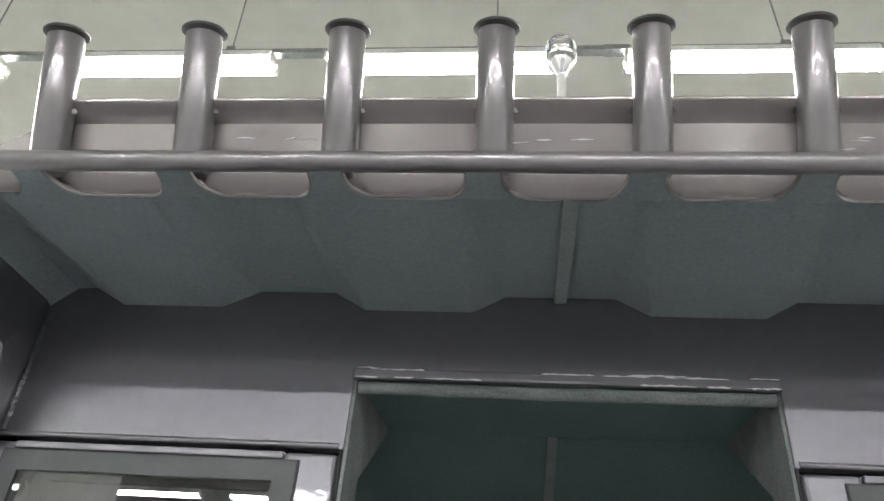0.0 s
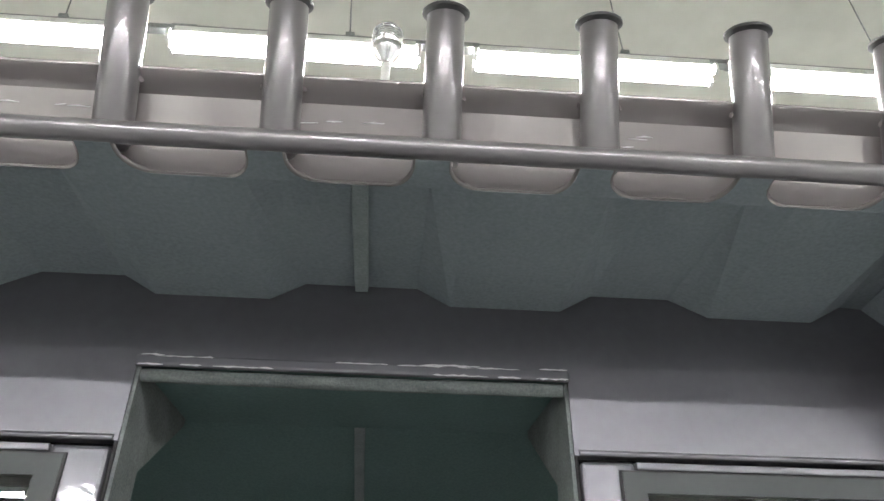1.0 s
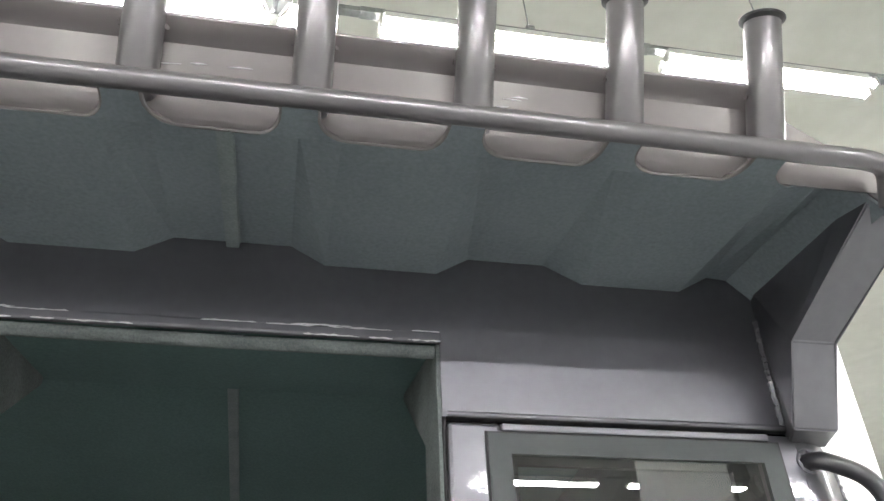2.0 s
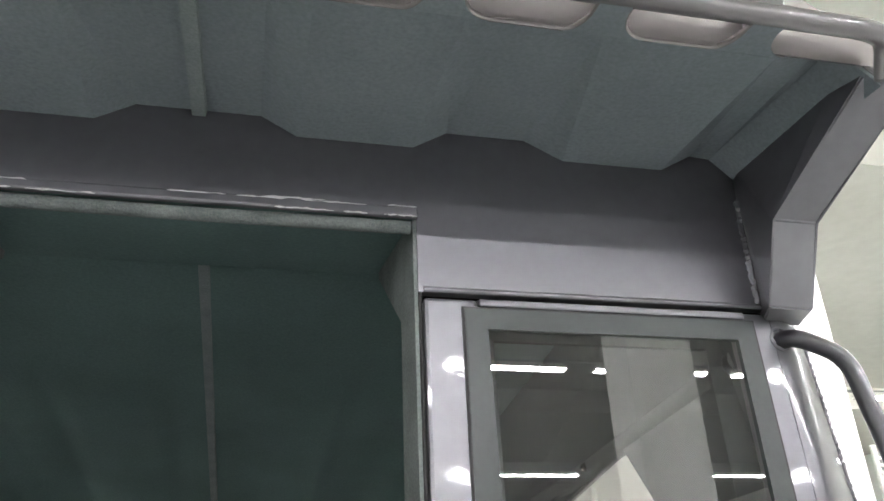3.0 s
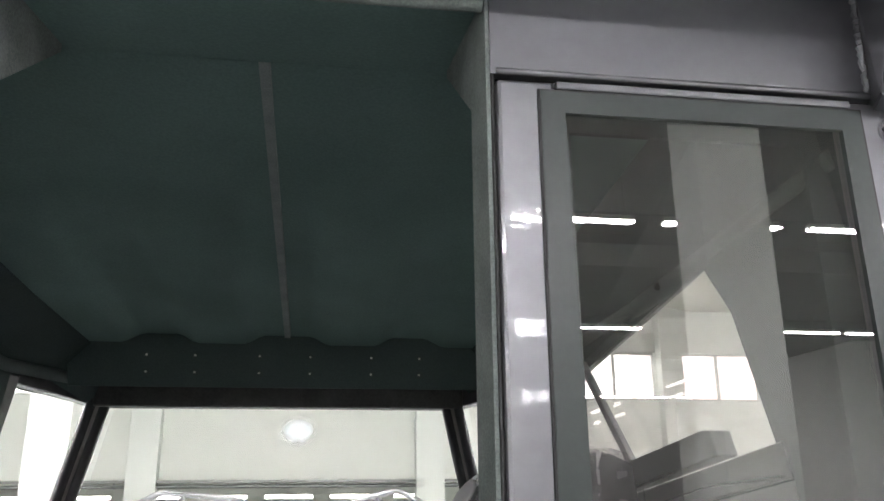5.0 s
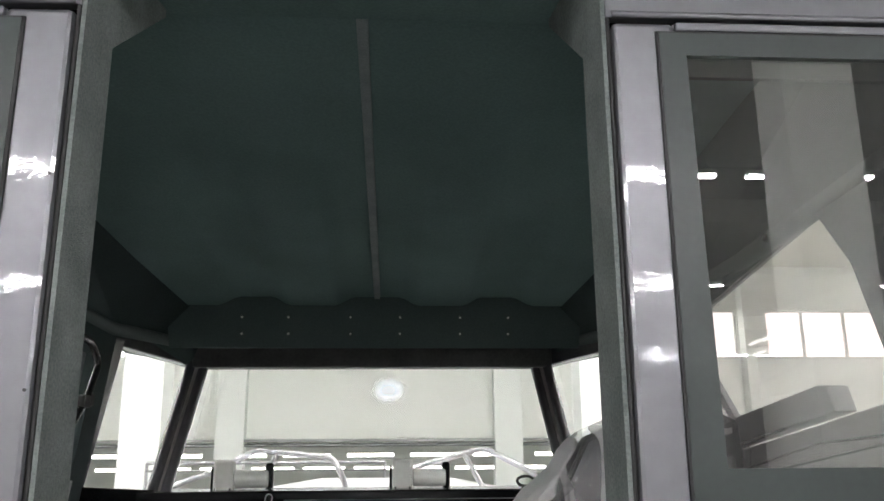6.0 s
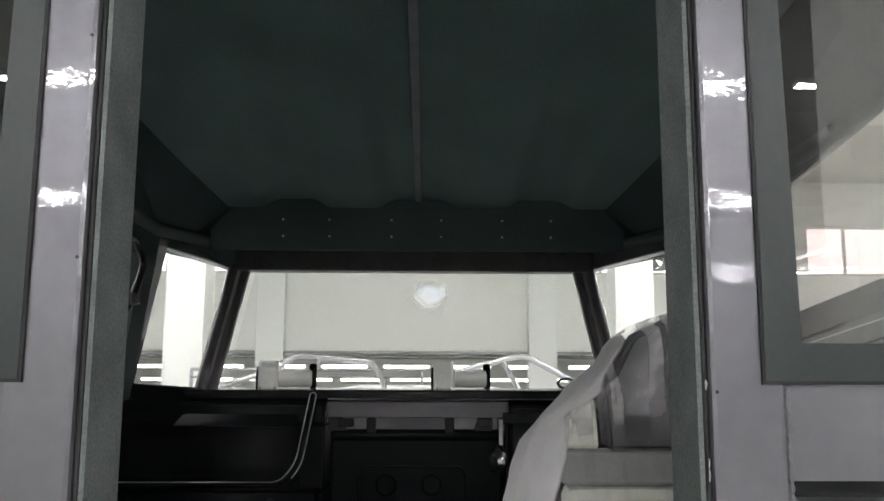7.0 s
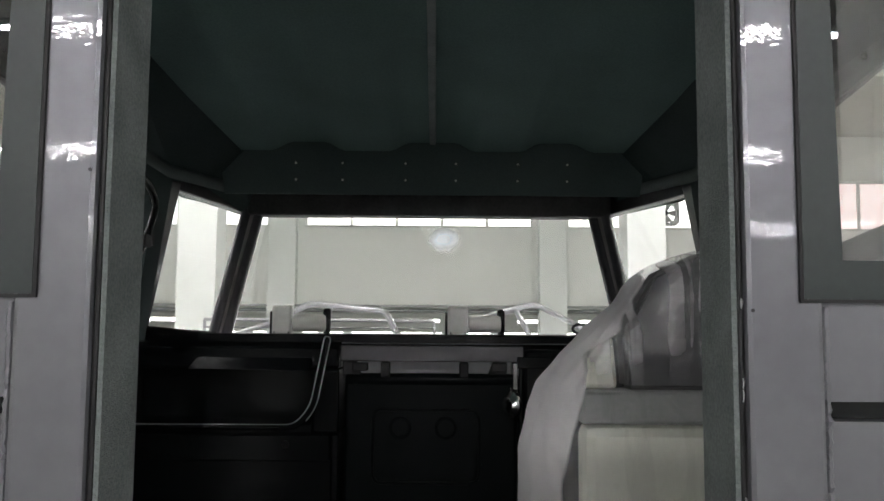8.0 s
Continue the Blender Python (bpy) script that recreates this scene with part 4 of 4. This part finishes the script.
def rod_rack():
    r = thing("rod_rack", "grey painted rack of eight rod holders on the roof edge", "rod rack", (0, 0, 0))
    step = 0.225
    xs = [(k - 3.5) * step for k in range(8)]
    # scalloped shelf: tabs under each tube
    def zz(y):
        return 2.099 - AFT_SLOPE * y
    y0, y1 = -0.361, -0.425
    def curl(x, rx):
        """Quarter bend from the tab's side to the roof edge."""
        return [(x + rx * (1 - math.cos(q * math.pi / 12)), y1 + 0.014 + (y0 - y1 - 0.014) * math.sin(q * math.pi / 12)) for q in range(7)]
    for i, x in enumerate(xs):
        a, c = x - 0.036, x + 0.011
        prof = [(c, y1)] + curl(c, 0.045)
        left = [(a, y1)] + curl(a, -0.03)
        out = left[::-1] + prof
        bm = hexa(bmesh.new(), [(px, py, zz(py) + 0.002) for px, py in out], [(px, py, zz(py) + 0.01) for px, py in out])
        part("shelf_tab", bm, RACK, r)
        bm = hexa(bmesh.new(), [(px, py, zz(py) - 0.001) for px, py in out], [(px, py, zz(py) + 0.0018) for px, py in out])
        part("tab_lining", bm, FELT, r, "dark grey-green felt")
        if i + 1 < len(xs):
            nxt = [(px + step, py) for px, py in left]
            line = [(px, py - 0.001, zz(py) + 0.003) for px, py in prof + nxt[::-1]]
            part("edge_roll", sweep(bmesh.new(), line, 0.0042, 8), RACK, r, "", True)
    # leaning back panels with a folded lip
    def at(k, y=0.0):
        return Vector((0, -0.367, 2.070)) + LEAN * k
    a, c, front = at(0), at(0.111), at(0.126)
    n = Vector((0, 0.916, 0.402)) * 0.006
    bm = bmesh.new()
    hexa(bm, [(-0.82, a.y, a.z), (0.82, a.y, a.z), (0.82, c.y, c.z), (-0.82, c.y, c.z)],
         [(-0.82, a.y + n.y, a.z + n.z), (0.82, a.y + n.y, a.z + n.z), (0.82, c.y + n.y, c.z + n.z), (-0.82, c.y + n.y, c.z + n.z)])
    part("back_panel", bm, RACK, r)
    part("lip", plate(bmesh.new(), [(-0.82, c.y + 0.003, c.z), (0.82, c.y + 0.003, c.z), (0.82, front.y - 0.030, front.z + 0.0005), (-0.82, front.y - 0.030, front.z + 0.0005)], (0, 0.0, 0.005), 0.001), RACK, r)
    for e in (-1, 1):
        out = [a + Vector((e * 0.818, 0, 0)), a + Vector((e * 0.99, 0, 0)), at(0.032) + Vector((e * 0.99, 0, 0)), at(0.108) + Vector((e * 0.818, 0, 0))]
        part("end_panel", hexa(bmesh.new(), out, [p + n for p in out]), RACK, r)
    # dried smears on the panels
    random.seed(9)
    for x, z in ((-0.49, 2.151), (-0.42, 2.150), (-0.395, 2.15), (-0.08, 2.144), (-0.04, 2.148), (0.015, 2.149), (0.385, 2.136), (0.40, 2.148), (0.41, 2.152), (-0.27, 2.12)):
        y = -0.367 - 0.439 * (z - 2.07) - 0.0005
        ln = random.uniform(0.008, 0.022)
        part("smear", sweep(bmesh.new(), [(x - ln, y, z - random.uniform(0, 0.002)), (x, y, z), (x + ln, y, z + random.uniform(-0.002, 0.003))], 0.001, 6,
                            [0.0003, random.uniform(0.0008, 0.0016), 0.0003]), SEAL, r, "dried pale smear", True)
    # tubes with rubber caps
    tube = None
    for x in xs:
        if tube is None:
            bm = bmesh.new()
            lathe(bm, [(0.006, 0.012), (0.016, 0.013), (0.024, 0.016), (0.0278, 0.024), (0.0278, 0.243), (0.026, 0.246), (0.0245, 0.246), (0.0245, 0.2)], (0, 0, 0), LEAN, 24)
            tube = ob = part("tube", bm, TUBING, r, "grey rod holder tube", True)
            bm = bmesh.new()
            lathe(bm, [(0.0282, 0.238), (0.031, 0.240), (0.0345, 0.2425), (0.0348, 0.2455), (0.0325, 0.248), (0.028, 0.2485), (0.025, 0.2475), (0.0245, 0.235)], (0, 0, 0), LEAN, 24)
            part("cap", bm, CAP, ob, "flared black rubber rim", True)
            for sx in (-1, 1):
                part("weld", bead(bmesh.new(), [(sx * 0.028, -0.045, 0.106), (sx * 0.033, -0.046, 0.106)], 0.0045), RACK, ob, "", True)
        else:
            ob = new("tube", tube.data)
            ob.parent = r
            for c_ in list(tube.children):
                k = new(c_.name.split(".")[0], c_.data)
                k.parent = ob
        ob.location = (x, -0.391, 2.0677)
    rail = rounded([(-0.985, -0.385, 2.03), (-0.978, -0.415, 2.082), (-0.93, -0.43, 2.078), (0.93, -0.43, 2.078), (0.978, -0.415, 2.082), (0.985, -0.385, 2.03)], 0.05)
    part("rail", sweep(bmesh.new(), rail, 0.0158, 18), TUBING, r, "grey round rail welded along the tubes", True)


def nav_light():
    n = thing("navigation_light", "clear glass all-round navigation light on a white pole", "navigation light", (0.015, 0.10, 2.045))
    part("pole", sweep(bmesh.new(), [(0, 0, 0.11), (0, 0, 0.82)], 0.011, 12), WHITE_PLASTIC, n, "", True)
    bm = bmesh.new()
    lathe(bm, [(0.012, 0.80), (0.02, 0.82), (0.033, 0.84), (0.036, 0.85), (0.036, 0.86), (0.0, 0.86)], (0, 0, 0), (0, 0, 1), 20)
    part("base", bm, STEEL, n, "", True)
    bm = bmesh.new()
    prof = [(0.031, 0.861)]
    for k in range(6):
        h = 0.866 + k * 0.009
        prof += [(0.038, h), (0.0385, h + 0.003), (0.032, h + 0.006)]
    prof += [(0.03, 0.925), (0.018, 0.934), (0.001, 0.936)]
    lathe(bm, prof, (0, 0, 0), (0, 0, 1), 20)
    part("lens", bm, LENS, n, "ribbed clear lens", True)


def grab_rails():
    for s in (-1, 1):
        g = thing("grab_rail", "dark grey painted tube grab rail on the cabin corner post", "grab rail", (s * 1.0, 0.0, 1.4), "cabin grab rails")
        path = rounded([(s * 0.0, 0.02, 0.372), (s * 0.004, -0.03, 0.366), (s * 0.085, -0.045, 0.33), (s * 0.125, -0.045, 0.13), (s * 0.13, -0.04, 0.0), (s * 0.09, 0.03, -0.02)], 0.05)
        part("bar", sweep(bmesh.new(), path, 0.0155, 16), RAIL, g, "", True)
        part("flange", lathe(bmesh.new(), [(0.026, 0.0), (0.026, 0.006), (0.02, 0.01)], (s * 0.0, 0.012, 0.372), (0, -1, 0), 18), RAIL, g, "", True)
        part("flange", lathe(bmesh.new(), [(0.026, 0.0), (0.026, 0.006), (0.02, 0.01)], (s * 0.093, 0.042, -0.02), (s * 0.3, -1, 0), 18), RAIL, g, "", True)
        part("weld", bead(bmesh.new(), [(s * (0.018 * math.cos(q)), 0.0, 0.372 + 0.02 * math.sin(q)) for q in np.linspace(0, 6.2, 9)], 0.004), PAINT, g, "", True)


def hand_holds():
    """Curved handles on the inside of the cabin sides."""
    for s in (-1, 1):
        h = thing("hand_hold", "black curved tube hand hold beside the side window", "handle", (s * 0.972, 1.82, 1.40), "hand holds")
        path = rounded([(s * 0.025, -0.12, 0.20), (0, -0.08, 0.212), (0, 0.03, 0.205), (0, 0.115, 0.14), (0, 0.06, 0.06), (0, 0.0, -0.01), (0, -0.10, -0.09), (s * 0.03, -0.13, -0.11)], 0.05)
        part("bar", sweep(bmesh.new(), path, 0.0135, 12), BLACK, h, "", True)
        part("clamp", box(bmesh.new(), -0.012, 0.016, -0.03, 0.03, -0.02, 0.022, 0.004), RUBBER, h)
        part("clamp", box(bmesh.new(), -0.012, 0.016, 0.034, 0.062, -0.012, 0.03, 0.004), RUBBER, h)


def bow_rails():
    for pts, brace in (([(-1.3, 1.02), (-1.19, 1.063), (-0.991, 1.127), (-0.772, 1.244), (-0.301, 1.198), (-0.229, 1.069), (-0.205, 0.95)],
                        [(-0.64, 1.22), (-0.692, 1.112), (-0.74, 0.96)]),
                       ([(0.10, 1.10), (0.184, 1.129), (0.64, 1.250), (0.972, 1.081), (1.12, 0.97)], [(0.515, 1.215), (0.601, 1.061), (0.65, 0.96)])):
        pts, brace = [(x, 4.2, z) for x, z in pts], [(x, 4.2, z) for x, z in brace]
        g = thing("bow_rail", "pale grey bent tube rail on the foredeck", "bow rail", (0, 0, 0), "bow rails")
        part("rail", sweep(bmesh.new(), rounded(pts, 0.045), 0.0185, 12), ALLOY, g, "", True)
        part("brace", sweep(bmesh.new(), brace, 0.017, 12), ALLOY, g, "", True)


# ---------------------------------------------------------------- inside the cabin
def wiper_motors():
    for x in (-0.622, 0.110):
        w = thing("wiper_motor", "off-white wiper motor with a round body on the front sill", "wiper motor", (x, 2.50, 1.083), "wiper motors")
        part("gearbox", box(bmesh.new(), -0.042, 0.042, -0.03, 0.02, -0.012, 0.118, 0.012), MOTOR_WHITE, w)
        part("body", lathe(bmesh.new(), [(0.030, 0.0), (0.036, 0.004), (0.036, 0.125), (0.031, 0.135), (0.02, 0.137)], (0.043, 0, 0.042), (1, 0, 0), 22), MOTOR_WHITE, w, "", True)
        part("bracket", box(bmesh.new(), 0.165, 0.198, 0.0, 0.03, 0.0, 0.105, 0.01), BLACK, w)
        part("bracket", box(bmesh.new(), -0.054, -0.0435, -0.01, 0.02, 0.0, 0.09, 0.004), BLACK, w)
        part("stud", sweep(bmesh.new(), [(0.028, -0.034, -0.03), (0.028, -0.034, 0.0)], 0.005, 8), STEEL, w)
        for dx in (-0.03, 0.03):
            part("screw", lathe(bmesh.new(), [(0.004, 0), (0.004, 0.003)], (dx, -0.031, 0.004), (0, -1, 0), 8), STEEL, w)


def dash():
    # open locker
    k = thing("dash_locker", "black dashboard locker with an open shelf recess", "locker", (0, 2.3, 0))
    x0, x1 = -1.198, -0.36
    part("top", box(bmesh.new(), x0, x1, 0.052, 0.29, 0.945, 1.044, 0.01), BLACK, k)
    part("top_fillet", box(bmesh.new(), -1.19, x1 - 0.002, 0.012, 0.051, 0.945, 1.036, 0.012), BLACK, k)
    part("stile", box(bmesh.new(), -0.463, x1, 0.003, 0.29, 0.696, 0.944, 0.01), BLACK, k)
    part("side_panel", box(bmesh.new(), -0.39, x1, 0.012, 0.29, 0.0, 0.695, 0.008), BLACK, k)
    part("back", box(bmesh.new(), x0, -0.464, 0.21, 0.29, 0.736, 0.944), BLACK, k)
    part("shelf", box(bmesh.new(), x0, -0.4635, 0.004, 0.209, 0.695, 0.735, 0.006), BLACK, k)
    part("lower_band", box(bmesh.new(), x0, -0.392, -0.006, 0.03, 0.59, 0.694, 0.006), BLACK, k)
    part("kick", box(bmesh.new(), x0, -0.391, 0.05, 0.29, 0.0, 0.597), BLACK, k)
    bm = bmesh.new()
    plate(bm, [(-0.95, -0.03, 0.945), (-0.47, -0.03, 0.938), (-0.47, 0.008, 0.99), (-0.92, 0.008, 0.994)], (0, 0.012, -0.004), 0.004)
    part("lip", bm, BLACK, k)
    part("latch_hole", lathe(bmesh.new(), [(0.016, 0), (0.016, 0.004), (0.010, 0.004), (0.010, 0.001)], (-0.565, -0.006, 0.655), (0, -1, 0), 16), RUBBER, k)
    # raised patch added where the band mirrors a glimmer, no real part
    part("plate", box(bmesh.new(), -1.085, -0.965, -0.009, -0.006, 0.635, 0.69, 0.001), BLACK, k, "glossy patch added for a reflection glimmer")
    # bent flat bar along the shelf edge
    g = thing("shelf_rail", "black bent flat bar along the locker shelf", "rail", (0, 2.3, 0))
    path = rounded([(-1.19, -0.02, 0.722), (-0.52, -0.02, 0.722), (-0.455, -0.02, 0.80), (-0.405, -0.02, 1.062)], 0.07)
    part("bar", sweep(bmesh.new(), path, 0.0125, 10), BLACK, g, "", True)
    def side(d):
        out = []
        for p, q in zip(path, path[1:] + [path[-1] * 2 - path[-2]]):
            t_ = (q - p).normalized()
            out.append(p + Vector((-t_.z, 0, t_.x)) * d + Vector((0, -0.011, 0)))
        return out
    tip, up = path[-1] + Vector((0, -0.011, 0)), (path[-1] - path[-2]).normalized()
    across = Vector((-up.z, 0, up.x))
    loop = side(0.0125) + [tip + across * 0.0125 * math.cos(a) + up * 0.0125 * math.sin(a) for a in np.linspace(0.3, math.pi - 0.3, 7)] + side(-0.0125)[::-1]
    # alloy loop added to draw the highlight round the flat bar
    part("bright_edge", sweep(bmesh.new(), loop[:-6], 0.0021, 6), ALLOY, g, "edge highlight drawn as a thin bright bar", True)
    # centre
    c = thing("companionway", "black folding companionway panel under a grey beam", "door panel", (0, 2.33, 0))
    part("beam", box(bmesh.new(), -0.352, 0.36, -0.05, 0.0, 0.978, 1.040, 0.004), BEAM, c, "dark grey painted beam")
    part("beam_lip", box(bmesh.new(), -0.352, 0.36, -0.058, 0.0, 1.0402, 1.0445, 0.001), BLACK, c)
    bm = box(bmesh.new(), -0.342, 0.342, 0.02, 0.05, 0.0, 0.925, 0.012)
    part("panel", bm, PANEL, c)
    bm = bmesh.new()
    o, i = [], []
    for cx, cz, a0 in ((0.155, 0.745, 0), (-0.19, 0.745, 90), (-0.19, 0.54, 180), (0.155, 0.54, 270)):
        for q in range(5):
            a = radians(a0 + q * 22.5)
            o.append((cx + 0.045 * math.cos(a), 0.019, cz + 0.045 * math.sin(a)))
            i.append((cx + 0.033 * math.cos(a), 0.019, cz + 0.033 * math.sin(a)))
    ring(bm, o, i, (0, -0.012, 0))
    bmesh.ops.bevel(bm, geom=list(bm.edges), offset=0.004, segments=2, affect="EDGES", profile=0.5)
    part("pressed_rim", bm, PANEL, c, "", True)
    part("top_roll", sweep(bmesh.new(), [(-0.33, 0.03, 0.905), (0.33, 0.03, 0.905)], 0.024, 14), PANEL, c, "", True)
    for x in (-0.18, 0.13):
        part("catch", box(bmesh.new(), x - 0.018, x + 0.018, -0.02, 0.02, 0.915, 0.975, 0.005), RUBBER, c)
    part("hinge", box(bmesh.new(), -0.31, -0.25, -0.02, 0.02, 0.94, 0.972, 0.004), RUBBER, c)
    part("hinge", box(bmesh.new(), 0.24, 0.30, -0.02, 0.02, 0.94, 0.972, 0.004), RUBBER, c)
    for e, cx in ((-1, -0.30), (1, 0.25)):
        bm = plate(bmesh.new(), [(cx + e * 0.05, 0.0, 0.925), (cx - e * 0.025, 0.0, 0.925), (cx - e * 0.005, 0.0, 0.977), (cx + e * 0.05, 0.0, 0.977)], (0, 0.012, 0), 0.003)
        part("corner_gusset", bm, RUBBER, c)
    for x in (-0.12, 0.06):
        bm = lathe(bmesh.new(), [(0.045, 0.0), (0.045, 0.003), (0.039, 0.006), (0.033, 0.003), (0.033, 0.0005)], (x, 0.0195, 0.715), (0, -1, 0), 20)
        part("pressed_round", bm, PANEL, c, "", True)
    # helm side
    h = thing("helm_console", "black helm console box", "console", (0, 2.28, 0))
    part("body", box(bmesh.new(), 0.362, 1.10, 0.0, 0.30, 0.0, 1.03, 0.015), BLACK, h)
    part("side_trim", box(bmesh.new(), 0.344, 0.361, 0.005, 0.06, 0.55, 0.99, 0.004), BLACK, h)
    part("top_flap", box(bmesh.new(), 0.335, 0.5, -0.012, -0.001, 0.955, 1.0, 0.004), BLACK, h)
    part("latch_strap", box(bmesh.new(), 0.318, 0.336, -0.026, -0.012, 0.875, 0.975, 0.002), STEEL, h, "chrome strap")
    f = part("latch", lathe(bmesh.new(), [(0.042, 0.0), (0.049, 0.004), (0.049, 0.014), (0.040, 0.020), (0.03, 0.034), (0.018, 0.037)], (0.318, -0.05, 0.82), (-0.8, -0.6, 0), 24), STEEL, h, "round chrome latch", True)
    part("latch_pin", sweep(bmesh.new(), [(0.309, -0.05, 0.77), (0.309, -0.05, 0.885)], 0.006, 8), STEEL, f, "", True)
    t = thing("cable_loop", "small coil of black cable on the front sill", "cable", (0.62, 2.46, 1.088))
    part("coil", sweep(bmesh.new(), [(0.035 * math.cos(a), 0.004 * math.sin(3 * a), 0.02 + 0.02 * math.sin(a)) for a in np.linspace(0, 5.9, 24)], 0.006, 8), RUBBER, t, "", True)
    part("tail", sweep(bmesh.new(), rounded([(0.035, 0, 0.018), (0.05, -0.02, 0.012), (0.10, -0.05, 0.003)], 0.03), 0.005, 8), RUBBER, t, "", True)


def helm_chair():
    s = thing("helm_chair", "helm chair wrapped in clear crumpled plastic film", "chair", (0.70, 1.2, 0.0))
    part("pedestal", lathe(bmesh.new(), [(0.16, 0.0), (0.16, 0.012), (0.06, 0.02), (0.06, 0.42)], (0, 0.15, 0), (0, 0, 1), 20), STEEL, s, "", True)
    part("cushion", box(bmesh.new(), -0.28, 0.28, -0.02, 0.30, 0.42, 0.55, 0.04), BEIGE, s)
    part("backrest", box(bmesh.new(), -0.31, 0.30, -0.06, 0.05, 0.45, 0.88, 0.03), BEIGE, s, "beige lower back")
    part("back_band", box(bmesh.new(), -0.315, 0.30, -0.062, 0.05, 0.8805, 0.965, 0.01), MIDGREY, s, "grey band")
    outline = [(-0.197, 0.9655), (0.30, 0.9655), (0.30, 1.30), (0.22, 1.338), (0.0, 1.318), (-0.128, 1.258), (-0.206, 1.11)]
    bm = hexa(bmesh.new(), [(x, -0.05, z) for x, z in outline], [(x, 0.05, z) for x, z in outline])
    bmesh.ops.bevel(bm, geom=list(bm.edges), offset=0.012, segments=3, affect="EDGES")
    part("back_top", bm, CHARCOAL, s, "charcoal upper back")
    bm = bmesh.new()
    plate(bm, [(-0.31, -0.02, 0.966), (-0.214, -0.02, 0.966), (-0.224, -0.02, 1.10), (-0.27, -0.02, 1.085)], (0, 0.07, 0), 0.012)
    part("side_wing", bm, BEIGE, s, "beige side padding")
    # film cover: rings from the seat base to the top, wrinkled
    levels = [(0.30, -0.42, 0.36, 0.30), (0.45, -0.44, 0.37, 0.30), (0.62, -0.455, 0.37, 0.30), (0.80, -0.455, 0.36, 0.27), (0.90, -0.435, 0.36, 0.24), (0.98, -0.403, 0.36, 0.21),
              (1.05, -0.345, 0.35, 0.18), (1.12, -0.28, 0.35, 0.16), (1.18, -0.21, 0.34, 0.14), (1.225, -0.182, 0.34, 0.13), (1.252, -0.155, 0.33, 0.12), (1.280, -0.112, 0.32, 0.11), (1.306, -0.05, 0.31, 0.1), (1.33, 0.02, 0.30, 0.08), (1.345, 0.10, 0.25, 0.04)]
    fine = []
    for (a, b) in zip(levels, levels[1:]):
        for q in range(9):
            t = q / 9
            fine.append([u * (1 - t) + v * t for u, v in zip(a, b)])
    fine.append(list(levels[-1]))
    bm, rows, n = bmesh.new(), [], 200
    for z, xl, xr, d in fine:
        cx, rx = (xl + xr) / 2, (xr - xl) / 2
        row = []
        for k in range(n):
            a = 2 * math.pi * k / n
            ca, sa = math.cos(a), math.sin(a)
            px = cx + rx * math.copysign(abs(ca) ** 0.6, ca)
            py = 0.06 + (d if sa > 0 else max(d * 0.75, min(0.15, (1.40 - z) * 2.2))) * math.copysign(abs(sa) ** 0.7, sa)
            w = noise.noise((px * 9, py * 9, z * 3.0)) * 0.016 + noise.noise((px * 24 + z * 6, py * 24, z * 9)) * 0.007
            w -= 0.010 * abs(noise.noise((a * 3.0 + z * 2.2, z * 1.5, 4.0)))
            crease = 1.0 - abs(noise.noise((a * 2.6 + z * 3.5, z * 3.0 - a, 2.0)))
            crease2 = 1.0 - abs(noise.noise((a * 6.0 - z * 5.0, z * 5.0 + a * 2.0, 9.0)))
            w += 0.011 * crease ** 5 + 0.006 * crease2 ** 5
            w *= 0.4 + 0.6 * min(1.0, max(0.0, (px - xl) / 0.16))
            row.append(bm.verts.new((px + ca * w, py + sa * w, z + noise.noise((px * 6, py * 6, 7)) * 0.012)))
        rows.append(row)
    for a, b in zip(rows, rows[1:]):
        for k in range(n):
            quad = (a[k], a[(k + 1) % n], b[(k + 1) % n], b[k])
            if max(v.co.y for v in quad) < 0.13 or a[k].co.z > 1.2:
                bm.faces.new(quad)
    bm.faces.new(rows[-1])
    bmesh.ops.delete(bm, geom=[v for v in bm.verts if not v.link_faces], context="VERTS")
    part("film_cover", bm, FILM, s, "clear crumpled plastic film cover", True)


hall()
slatted_screen()
wall_fan()
light_rows()
annex_lights()
barrier()
boat()
rod_rack()
nav_light()
grab_rails()
hand_holds()
bow_rails()
wiper_motors()
dash()
helm_chair()
